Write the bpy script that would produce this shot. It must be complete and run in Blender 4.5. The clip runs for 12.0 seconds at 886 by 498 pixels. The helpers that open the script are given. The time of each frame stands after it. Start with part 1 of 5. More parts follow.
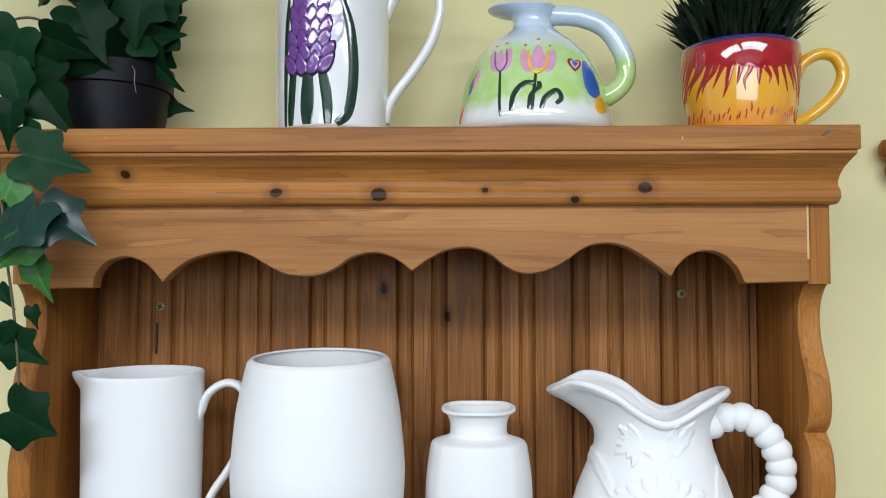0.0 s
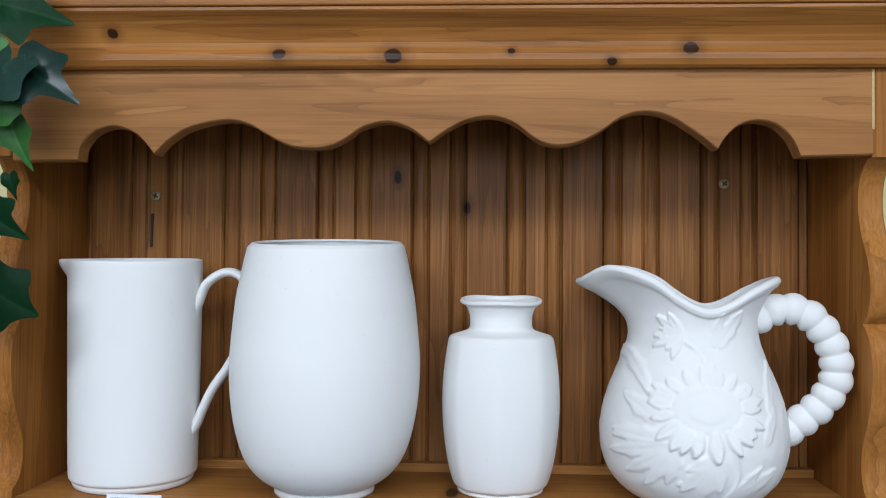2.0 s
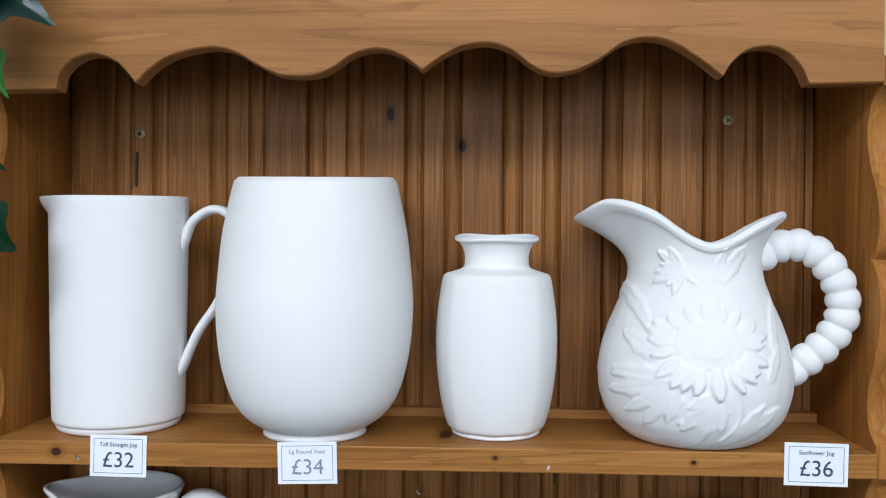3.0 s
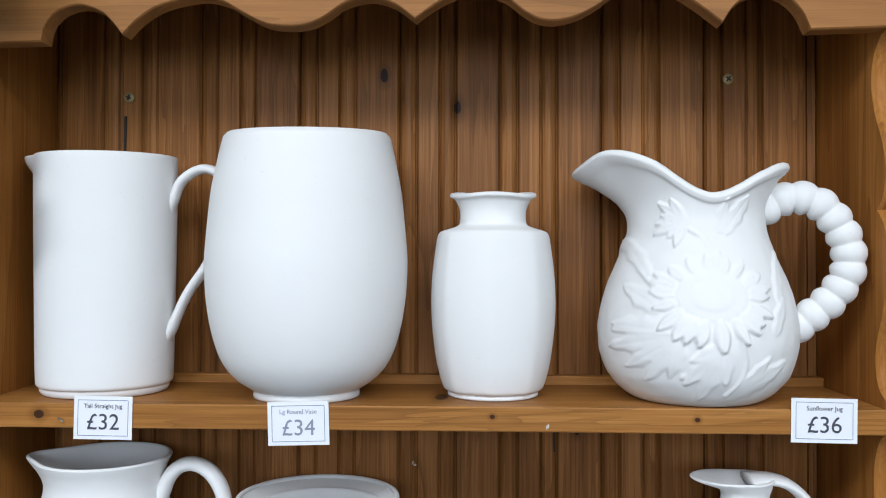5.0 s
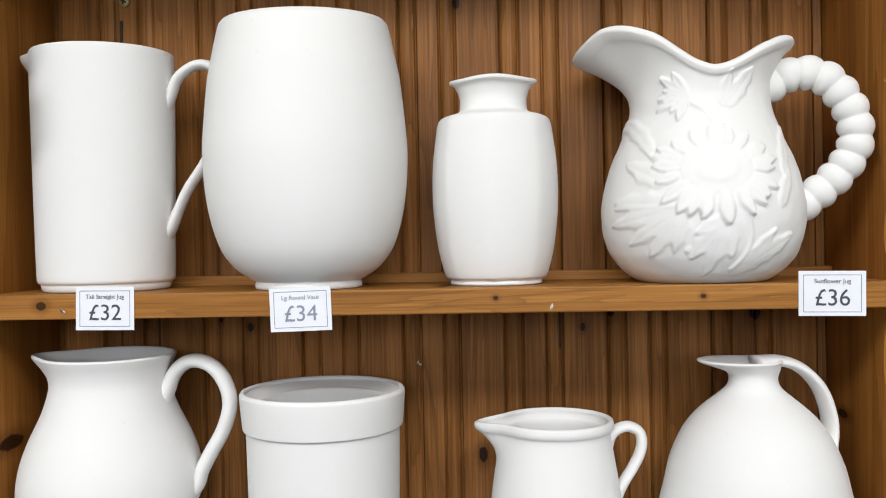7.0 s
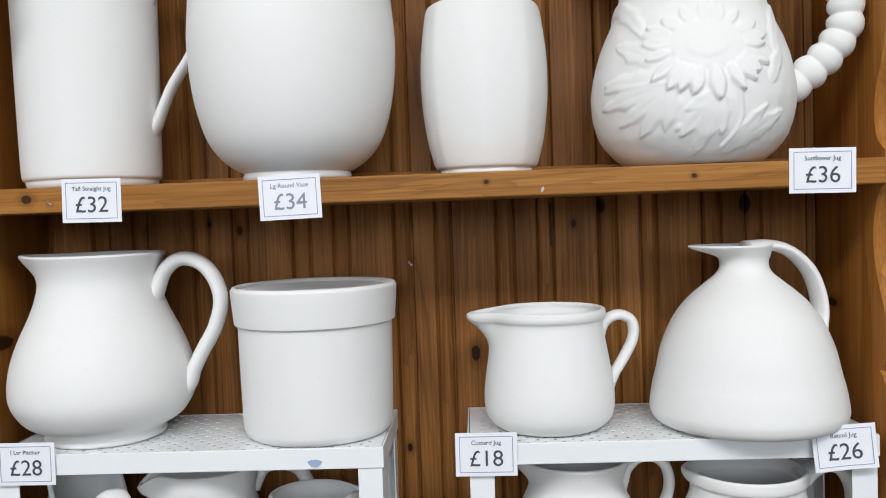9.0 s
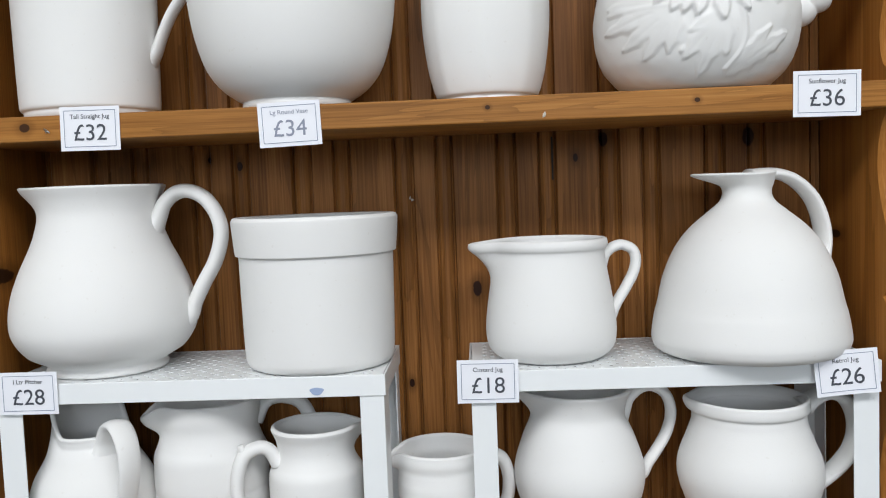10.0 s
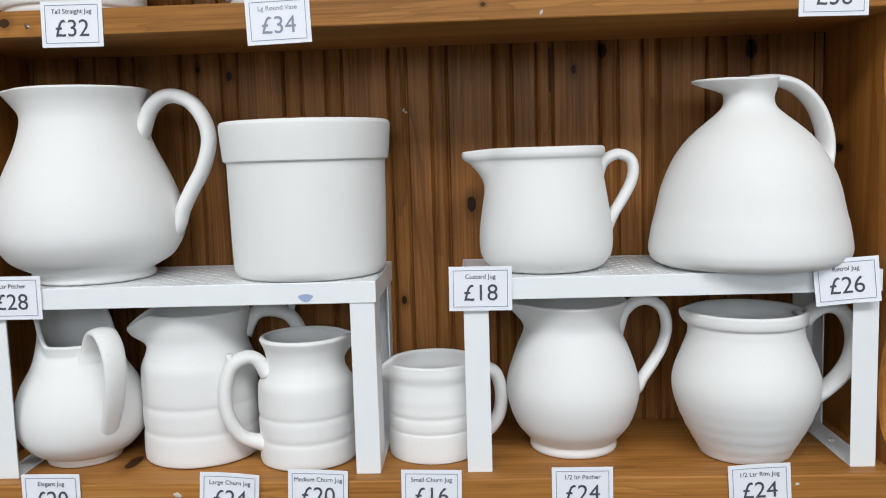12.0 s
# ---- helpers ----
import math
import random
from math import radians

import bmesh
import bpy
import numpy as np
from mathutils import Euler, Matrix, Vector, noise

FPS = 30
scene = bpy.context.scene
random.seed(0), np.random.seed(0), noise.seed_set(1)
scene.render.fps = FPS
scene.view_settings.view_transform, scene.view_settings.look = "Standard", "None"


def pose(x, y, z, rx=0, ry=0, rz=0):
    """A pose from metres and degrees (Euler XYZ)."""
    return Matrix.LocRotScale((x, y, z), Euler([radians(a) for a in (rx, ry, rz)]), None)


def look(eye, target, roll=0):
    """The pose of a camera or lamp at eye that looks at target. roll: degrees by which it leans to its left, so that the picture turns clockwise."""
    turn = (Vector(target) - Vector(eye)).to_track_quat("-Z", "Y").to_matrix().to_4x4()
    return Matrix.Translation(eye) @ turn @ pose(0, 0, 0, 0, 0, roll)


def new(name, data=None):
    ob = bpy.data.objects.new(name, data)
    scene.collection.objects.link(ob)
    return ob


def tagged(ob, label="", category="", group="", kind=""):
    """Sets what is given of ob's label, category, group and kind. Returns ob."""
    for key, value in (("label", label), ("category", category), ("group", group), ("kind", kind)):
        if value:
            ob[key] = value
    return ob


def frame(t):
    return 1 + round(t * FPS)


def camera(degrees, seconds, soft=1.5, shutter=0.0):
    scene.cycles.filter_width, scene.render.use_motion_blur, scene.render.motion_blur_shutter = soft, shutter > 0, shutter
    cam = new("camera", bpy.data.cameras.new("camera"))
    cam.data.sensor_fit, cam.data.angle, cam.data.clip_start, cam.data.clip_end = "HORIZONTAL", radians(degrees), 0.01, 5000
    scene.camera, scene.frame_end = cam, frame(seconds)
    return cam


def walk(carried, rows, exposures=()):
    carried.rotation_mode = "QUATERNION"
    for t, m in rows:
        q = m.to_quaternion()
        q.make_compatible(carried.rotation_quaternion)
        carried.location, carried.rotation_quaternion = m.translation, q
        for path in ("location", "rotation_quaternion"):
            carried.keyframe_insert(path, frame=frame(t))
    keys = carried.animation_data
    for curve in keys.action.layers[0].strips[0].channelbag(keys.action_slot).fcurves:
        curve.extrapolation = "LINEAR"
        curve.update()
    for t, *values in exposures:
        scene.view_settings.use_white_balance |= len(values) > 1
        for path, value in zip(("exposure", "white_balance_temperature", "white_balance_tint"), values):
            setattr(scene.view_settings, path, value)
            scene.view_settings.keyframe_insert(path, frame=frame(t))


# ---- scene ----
cam = camera(55.3, 12.0, soft=1.1)
PATH = [
    (0, (0.019, -0.795, 1.835), (-0.035, 1.201, 1.943), -0.0),
    (0.5, (0.014, -0.763, 1.809), (-0.052, 1.235, 1.878), 0.4),
    (1, (0.013, -0.748, 1.785), (-0.058, 1.25, 1.836), 0.6),
    (1.5, (0.012, -0.73, 1.768), (-0.069, 1.268, 1.813), 0.6),
    (2, (0.011, -0.715, 1.752), (-0.074, 1.283, 1.794), 0.4),
    (2.5, (0.014, -0.697, 1.733), (-0.074, 1.301, 1.742), 0.4),
    (3, (0.015, -0.689, 1.719), (-0.068, 1.309, 1.699), 0.4),
    (5, (0.018, -0.67, 1.665), (-0.063, 1.328, 1.693), 0.1),
    (5.5, (0.02, -0.666, 1.644), (-0.066, 1.332, 1.683), -0.1),
    (6, (0.023, -0.666, 1.627), (-0.064, 1.332, 1.664), -0.6),
    (6.5, (0.023, -0.671, 1.607), (-0.068, 1.327, 1.635), -0.9),
    (7, (0.024, -0.662, 1.586), (-0.08, 1.335, 1.571), -1.1),
    (9, (0.02, -0.66, 1.519), (-0.057, 1.336, 1.434), -2.0),
    (9.5, (0.023, -0.661, 1.5), (-0.057, 1.335, 1.39), -2.2),
    (10, (0.019, -0.659, 1.48), (-0.064, 1.334, 1.34), -2.2),
    (10.5, (0.021, -0.65, 1.463), (-0.076, 1.341, 1.302), -2.1),
    (11, (0.024, -0.649, 1.451), (-0.077, 1.341, 1.276), -2.2),
    (11.5, (0.025, -0.648, 1.439), (-0.072, 1.342, 1.26), -1.9),
    (12, (0.022, -0.647, 1.429), (-0.061, 1.34, 1.215), -1.7),
]
EXPOSURES = [(0, -0.04, 5900, 10), (0.5, -0.15, 5770, 10), (1, -0.24, 5700, 10), (2, -0.22, 5700, 10), (2.5, -0.13, 5720, 10), (3, -0.11, 5760, 10), (5, -0.08, 5850, 10), (6, -0.06, 6280, 11),
             (7, -0.02, 6520, 12), (9, -0.13, 6380, 12), (10, -0.16, 6330, 11), (12, -0.15, 6330, 11)]
walk(cam, [(t, look(eye, target, roll)) for t, eye, target, roll in PATH], EXPOSURES)

# ---- light ----
world = bpy.data.worlds.new("world")
scene.world = world
world.use_nodes = True
wn = world.node_tree
sky = wn.nodes.new("ShaderNodeTexSky")
sky.sky_type, sky.sun_disc = "NISHITA", False
sky.sun_elevation, sky.sun_rotation = radians(40), radians(200)
wn.links.new(sky.outputs[0], wn.nodes["Background"].inputs[0])
wn.nodes["Background"].inputs[1].default_value = 0.1


def area(name, m, w, h, watts, colour):
    d = bpy.data.lights.new(name, "AREA")
    d.shape, d.size, d.size_y, d.energy, d.color = "RECTANGLE", w, h, watts, colour
    ob = new(name, d)
    ob.matrix_world = m
    return ob


# daylight in the shop window behind the camera, and two ceiling panels
area("window_light", look((0.0, -3.15, 2.12), (0.0, 0, 1.85)), 2.4, 0.76, 29, (0.89, 0.95, 1.0))
area("panel_light", look((0.55, -1.40, 2.575), (0.55, -1.40, 0)), 1.15, 0.55, 27.5, (0.98, 0.99, 1.0))
area("panel_light", look((-0.75, -1.40, 2.575), (-0.75, -1.40, 0)), 1.15, 0.55, 27.5, (0.98, 0.99, 1.0))


# ---- materials ----
class Nodes:
    """A small writer of node materials."""

    def __init__(self, name):
        self.m = bpy.data.materials.new(name)
        self.m.use_nodes = True
        self.t = self.m.node_tree
        self.b = self.t.nodes["Principled BSDF"]

    def put(self, socket, value):
        if hasattr(value, "is_output"):
            self.t.links.new(value, socket)
        elif value is not None:
            socket.default_value = value

    def node(self, kind, ins=(), **props):
        n = self.t.nodes.new("ShaderNode" + kind)
        for k, v in props.items():
            setattr(n, k, v)
        for k, v in dict(ins).items():
            self.put(n.inputs[k], v)
        return n

    def math(self, op, a, b=None, c=None, clamp=False):
        n = self.node("Math", operation=op, use_clamp=clamp)
        for i, v in enumerate((a, b, c)):
            if v is not None:
                self.put(n.inputs[i], v)
        return n.outputs[0]

    def noise(self, vec, scale, detail=4.0, rough=0.55, distort=0.0):
        return self.node("TexNoise", {"Vector": vec, "Scale": scale, "Detail": detail, "Roughness": rough, "Distortion": distort}).outputs["Fac"]

    def ramp(self, fac, stops):
        n = self.node("ValToRGB")
        e = n.color_ramp.elements
        while len(e) < len(stops):
            e.new(0.5)
        for el, (p, c) in zip(e, stops):
            el.position, el.color = p, (*c, 1)
        self.put(n.inputs[0], fac)
        return n.outputs[0]

    def mix(self, fac, a, b, blend="MIX"):
        n = self.node("Mix", data_type="RGBA", blend_type=blend)
        self.put(n.inputs[0], fac)
        for s, v in ((n.inputs[6], a), (n.inputs[7], b)):
            self.put(s, (*v, 1) if isinstance(v, tuple) else v)
        return n.outputs[2]

    def scaled(self, vec, s):
        n = self.node("Mapping", {"Vector": vec})
        n.inputs["Scale"].default_value = s
        return n.outputs[0]

    def bump(self, height, strength, distance):
        n = self.node("Bump", {"Height": height, "Strength": strength, "Distance": distance})
        self.put(self.b.inputs["Normal"], n.outputs[0])

    def done(self, colour, rough, metal=0.0, spec=0.5):
        self.put(self.b.inputs["Base Color"], (*colour, 1) if isinstance(colour, tuple) else colour)
        self.put(self.b.inputs["Roughness"], rough)
        self.put(self.b.inputs["Metallic"], metal)
        self.put(self.b.inputs["Specular IOR Level"], spec)
        return self.m


def wood(name, axis, dark, mid, light, knots=(), rough=0.38, coarse=1.0, coat=0.03, mottle=0.46, spec=0.12, spread=0.13, figure=None):
    """Stained, varnished pine: streaks along one axis, growth rings, and knots at true places."""
    n = Nodes(name)
    pos = n.node("NewGeometry").outputs["Position"]
    rnd = n.node("ObjectInfo").outputs["Random"]
    shift = n.node("VectorMath", {0: pos}, operation="ADD")
    comb = n.node("CombineXYZ", {0: n.math("MULTIPLY", rnd, 3.1), 1: n.math("MULTIPLY", rnd, 1.7), 2: n.math("MULTIPLY", rnd, 2.3)})
    n.put(shift.inputs[1], comb.outputs[0])
    v = shift.outputs[0]
    along = {"x": (1.6, 26, 26), "z": (26, 26, 1.6), "y": (26, 1.6, 26)}[axis]
    fine = {"x": (7, 520, 520), "z": (520, 520, 7), "y": (520, 7, 520)}[axis]
    hair = {"x": (26, 1900, 1900), "z": (1900, 1900, 26), "y": (1900, 26, 1900)}[axis]
    warp = n.noise(n.scaled(v, tuple(a * 0.35 for a in along)), 1.0, 2.0)
    rings = n.noise(n.scaled(v, along), coarse, 3.0, 0.6, 1.1)
    bands = n.math("FRACT", n.math("MULTIPLY", n.math("ADD", rings, warp), 6.0))
    late = n.math("POWER", bands, 5.0)
    streak = n.noise(n.scaled(v, fine), 1.0, 3.0, 0.6)
    blotch = n.noise(v, 6.0, 3.0)
    pores = n.noise(n.scaled(v, hair), 1.0, 2.0, 0.7)
    tone = n.math("ADD", n.math("MULTIPLY", rings, 0.88 - mottle), n.math("ADD", n.math("MULTIPLY", streak, mottle), n.math("MULTIPLY", pores, 0.12)))
    col = n.ramp(tone, [(0.5 - spread, dark), (0.5, mid), (0.5 + spread, light)])
    col = n.mix(n.math("MULTIPLY", late, 0.55), col, tuple(c * 0.52 for c in mid))
    shade = n.math("ADD", 0.78, n.math("ADD", n.math("MULTIPLY", blotch, 0.36), n.math("MULTIPLY", rnd, 0.14)))
    grey = n.node("CombineColor", {0: shade, 1: shade, 2: shade}).outputs[0]
    col = n.mix(1.0, col, grey, "MULTIPLY")
    wob = n.noise(pos, 160.0, 2.0)
    if figure:
        fx, fz, wx, wz = figure
        d = n.node("VectorMath", {0: pos, 1: (fx, 0.0, fz)}, operation="SUBTRACT").outputs[0]
        d = n.scaled(d, (1 / wx, 0.0, 1 / wz))
        ln = n.math("ADD", n.node("VectorMath", {0: d}, operation="LENGTH").outputs["Value"], n.math("MULTIPLY", warp, 0.5))
        wave = n.math("POWER", n.math("ADD", 0.5, n.math("MULTIPLY", n.math("SINE", n.math("MULTIPLY", ln, 13.0)), 0.5)), 2.0)
        fade = n.node("MapRange", {0: ln, 1: 0.6, 2: 1.4, 3: 0.24, 4: 0.0}, interpolation_type="SMOOTHSTEP").outputs[0]
        col = n.mix(n.math("MULTIPLY", wave, fade), col, tuple(min(1.0, c * 1.35) for c in light))
    for kx, ky, kz, kr in knots:
        d = n.node("VectorMath", {0: pos, 1: (kx, ky, kz)}, operation="SUBTRACT").outputs[0]
        stretch = {"x": (0.82, 0.3, 1.0), "z": (1.5, 0.3, 0.85), "y": (1.0, 0.6, 1.0)}[axis]
        d = n.scaled(d, stretch)
        ln = n.node("VectorMath", {0: d}, operation="LENGTH").outputs["Value"]
        ln = n.math("MULTIPLY", ln, n.math("ADD", 0.74, n.math("MULTIPLY", wob, 0.52)))
        core = n.node("MapRange", {0: ln, 1: kr * 0.78, 2: kr, 3: 1.0, 4: 0.0}, interpolation_type="SMOOTHSTEP").outputs[0]
        halo = n.node("MapRange", {0: ln, 1: kr * 0.8, 2: kr * 2.6, 3: 0.45, 4: 0.0}, interpolation_type="SMOOTHSTEP").outputs[0]
        col = n.mix(halo, col, tuple(c * 0.55 for c in dark))
        col = n.mix(n.math("MULTIPLY", core, 0.98), col, (dark[0] * 0.24, dark[1] * 0.26, dark[2] * 0.5))
    n.b.inputs["Coat Weight"].default_value = coat
    n.b.inputs["Coat Roughness"].default_value = 0.22
    n.bump(n.math("ADD", n.math("MULTIPLY", streak, 0.6), n.math("MULTIPLY", late, -0.4)), 0.22, 0.0006)
    return n.done(col, n.math("ADD", rough, n.math("MULTIPLY", streak, 0.18)), 0.0, spec)


PINE = ((0.125, 0.043, 0.0078), (0.295, 0.116, 0.0225), (0.44, 0.195, 0.048))
OLD = ((0.090, 0.033, 0.0090), (0.242, 0.100, 0.0265), (0.42, 0.188, 0.058))
SHELF_KNOTS = [(0.03, 0.0, 1.542, 0.0018), (0.19, 0.0, 1.541, 0.0020), (-0.335, 0.0, 1.541, 0.0038), (-0.012, 0.045, 1.55, 0.005), (-0.274, 0.036, 1.18, 0.005)]
M_CORNICE = wood("cornice_pine", "x", (0.135, 0.047, 0.0085), (0.33, 0.131, 0.0255), (0.49, 0.218, 0.054), knots=[(-0.062, -0.016, 1.928, 0.0072), (0.185, -0.016, 1.934, 0.0062), (-0.158, -0.016, 1.930, 0.0052), (0.12, -0.014, 1.923, 0.0038), (0.037, -0.016, 1.932, 0.003), (-0.30, -0.02, 1.947, 0.0045)], rough=0.36, coat=0.16, mottle=0.30, spec=0.14, spread=0.19)
M_VALANCE = wood("valance_pine", "x", (0.192, 0.079, 0.0210), (0.350, 0.158, 0.048), (0.475, 0.229, 0.078), coarse=0.6, mottle=0.26, spread=0.21, figure=(-0.075, 1.919, 0.075, 0.026))
M_SHELF = wood("shelf_pine", "x", (0.185, 0.071, 0.0145), (0.350, 0.151, 0.035), (0.485, 0.234, 0.068), knots=SHELF_KNOTS, rough=0.36, spread=0.17)
M_SIDE = wood("side_pine", "z", *PINE, coarse=0.35, spread=0.18, mottle=0.36, knots=[(0.336, 0.103, 1.428, 0.0035), (-0.391, 0.05, 1.42, 0.006)])
BACK_KNOTS = [(-0.071, 0.133, 1.842, 0.0062), (-0.001, 0.133, 1.811, 0.0058), (0.112, 0.133, 1.505, 0.0038), (0.138, 0.133, 1.521, 0.0065),
              (0.017, 0.133, 1.386, 0.0068), (0.270, 0.133, 1.518, 0.0085), (-0.231, 0.133, 1.516, 0.0032), (-0.202, 0.133, 1.509, 0.0042), (-0.048, 0.133, 1.298, 0.0040)]
M_BACK = wood("back_pine", "z", *OLD, knots=BACK_KNOTS, rough=0.36, spread=0.18, coat=0.03, spec=0.11, mottle=0.38)


def bisque(name, tint=(0.795, 0.79, 0.77)):
    n = Nodes(name)
    p = n.node("TexCoord").outputs["Object"]
    big, small = n.noise(p, 14.0, 3.0), n.noise(p, 900.0, 2.0)
    col = n.mix(big, tuple(c * 0.955 for c in tint), tint)
    speck = n.node("MapRange", {0: n.noise(p, 260.0, 1.0), 1: 0.73, 2: 0.78, 3: 0.0, 4: 0.16}).outputs[0]
    col = n.mix(speck, col, (0.55, 0.50, 0.42))
    n.bump(n.math("ADD", small, n.math("MULTIPLY", n.noise(p, 60.0, 2.0), 2.0)), 0.12, 0.0005)
    return n.done(col, 0.82, 0.0, 0.25)


def plain(name, colour, rough, metal=0.0, spec=0.5, vary=0.12, scale=40.0, coat=0.0, bump=0.0):
    n = Nodes(name)
    p = n.node("TexCoord").outputs["Object"]
    f = n.noise(p, scale, 4.0)
    col = n.mix(f, tuple(c * (1 - vary) for c in colour), tuple(min(1, c * (1 + vary)) for c in colour))
    if bump:
        n.bump(n.noise(p, scale * 4, 3.0), bump, 0.001)
    n.b.inputs["Coat Weight"].default_value = coat
    n.b.inputs["Coat Roughness"].default_value = 0.04
    return n.done(col, n.math("ADD", rough * 0.85, n.math("MULTIPLY", f, rough * 0.3)), metal, spec)


M_BISQUE = bisque("bisque_clay")
M_WALL = plain("yellow_wall_paint", (0.71, 0.645, 0.345), 0.75, vary=0.04, scale=5.0, bump=0.15)
M_CEIL = plain("white_ceiling_paint", (0.8, 0.8, 0.78), 0.8, vary=0.03)
M_WALL_BOUNCE = plain("grey_bounce_wall", (0.40, 0.41, 0.42), 0.75, vary=0.04, scale=5.0)
M_FLOOR = plain("grey_floor", (0.12, 0.115, 0.11), 0.5, vary=0.2, scale=8.0)
M_METAL = plain("white_coated_metal", (0.80, 0.82, 0.82), 0.32, vary=0.03, scale=25.0)
M_BLUE = plain("blue_smudge", (0.32, 0.40, 0.58), 0.5)
M_CARD = plain("white_card", (0.80, 0.81, 0.85), 0.6, vary=0.02)
M_INK = plain("dark_print", (0.055, 0.06, 0.075), 0.6)
M_INK_PALE = plain("faded_print", (0.24, 0.26, 0.33), 0.6)
M_LINE = plain("blue_grey_rule", (0.16, 0.20, 0.29), 0.6)
M_BRASS = plain("dull_brass", (0.36, 0.27, 0.12), 0.45, metal=0.25)
M_STEEL = plain("nail_steel", (0.45, 0.45, 0.46), 0.35, metal=1.0)
M_SLOT = plain("dark_slot", (0.02, 0.018, 0.015), 0.7)
M_BLACKPOT = plain("black_plastic", (0.005, 0.005, 0.008), 0.5, vary=0.3, spec=0.2)
M_GLAZE = plain("white_glaze", (0.80, 0.80, 0.80), 0.12, vary=0.02, coat=1.0)
M_PURPLE = plain("purple_glaze", (0.16, 0.055, 0.27), 0.12, vary=0.45, scale=120.0, coat=1.0)
# lilac paint of the heart, and the window glare coloured onto the hyacinth
M_LILAC = plain("lilac_glaze_and_glare", (0.55, 0.50, 0.72), 0.12, vary=0.15, scale=90.0, coat=1.0)
M_DKGREEN = plain("dark_green_glaze", (0.008, 0.035, 0.016), 0.12, vary=0.3, coat=1.0)
M_BLACKLINE = plain("black_glaze_line", (0.01, 0.008, 0.015), 0.15, coat=1.0)
M_PINK = plain("pink_glaze", (0.62, 0.31, 0.47), 0.12, vary=0.3, scale=150.0, coat=1.0)
M_YELLOW = plain("yellow_glaze", (0.80, 0.42, 0.014), 0.12, vary=0.15, scale=60.0, coat=1.0)
M_RED = plain("red_glaze", (0.36, 0.006, 0.010), 0.05, vary=0.3, scale=70.0, coat=1.0)
M_ORANGE = plain("orange_glaze", (0.72, 0.16, 0.03), 0.12, vary=0.3, coat=1.0)
M_BLUEGL = plain("blue_glaze", (0.05, 0.13, 0.45), 0.12, vary=0.3, coat=1.0)
M_NAVY = plain("navy_glaze", (0.02, 0.02, 0.12), 0.12, coat=1.0)
M_STEM = plain("vine_stem", (0.10, 0.085, 0.04), 0.6, vary=0.3)
M_SOIL = plain("dark_potting_foam", (0.02, 0.015, 0.01), 0.9, vary=0.4)


def banded_glaze(name, stops, lo, hi, ragged, dabs=0.22):
    """Hand-brushed glaze whose colour changes with the height on the pot."""
    n = Nodes(name)
    p = n.node("TexCoord").outputs["Object"]
    z = n.node("SeparateXYZ", {0: p}).outputs[2]
    z = n.math("ADD", z, n.math("MULTIPLY", n.math("SUBTRACT", n.noise(p, 55.0, 4.0, 0.6), 0.5), ragged))
    f = n.node("MapRange", {0: z, 1: lo, 2: hi}).outputs[0]
    col = n.ramp(f, stops)
    dab = n.noise(p, 70.0, 3.0)
    col = n.mix(n.node("MapRange", {0: dab, 1: 0.42, 2: 0.7, 3: 0.0, 4: dabs}).outputs[0], col, (0.80, 0.84, 0.84))
    n.b.inputs["Coat Weight"].default_value = 1.0
    n.b.inputs["Coat Roughness"].default_value = 0.04
    return n.done(col, 0.14)


M_MEADOW = banded_glaze("meadow_glaze", [(0.0, (0.74, 0.74, 0.70)), (0.14, (0.74, 0.74, 0.70)), (0.22, (0.42, 0.62, 0.17)), (0.52, (0.42, 0.64, 0.20)), (0.62, (0.58, 0.66, 0.74)), (1.0, (0.48, 0.60, 0.76))], 0.0, 0.15, 0.022)
M_SUNGLAZE = banded_glaze("sun_mug_glaze", [(0.0, (0.72, 0.22, 0.02)), (0.3, (0.80, 0.38, 0.012)), (0.6, (0.80, 0.42, 0.014)), (1.0, (0.72, 0.30, 0.02))], 0.0, 0.098, 0.03, 0.04)


def leaf_mat(name, colour, vein, rough, spec=0.25):
    n = Nodes(name)
    p = n.node("TexCoord").outputs["Object"]
    rnd = n.node("ObjectInfo").outputs["Random"]
    s = n.node("SeparateXYZ", {0: p})
    ax = n.math("ABSOLUTE", s.outputs[0])
    mid = n.node("MapRange", {0: ax, 1: 0.0, 2: 0.035, 3: 1.0, 4: 0.0}).outputs[0]
    side = n.math("PINGPONG", n.math("SUBTRACT", s.outputs[1], n.math("MULTIPLY", ax, 0.9)), 0.16)
    side = n.node("MapRange", {0: side, 1: 0.0, 2: 0.018, 3: 0.55, 4: 0.0}).outputs[0]
    f = n.noise(p, 5.0, 4.0)
    col = n.mix(f, tuple(c * 0.6 for c in colour), tuple(c * 1.45 for c in colour))
    col = n.mix(n.math("MULTIPLY", n.math("MAXIMUM", mid, n.math("MULTIPLY", side, 0.5)), 0.45), col, vein)
    k = n.math("ADD", 0.7, n.math("MULTIPLY", rnd, 0.6))
    col = n.mix(1.0, col, n.node("CombineColor", {0: k, 1: k, 2: k}).outputs[0], "MULTIPLY")
    n.bump(n.math("MAXIMUM", mid, side), -0.25, 0.01)
    return n.done(col, rough, 0.0, spec)


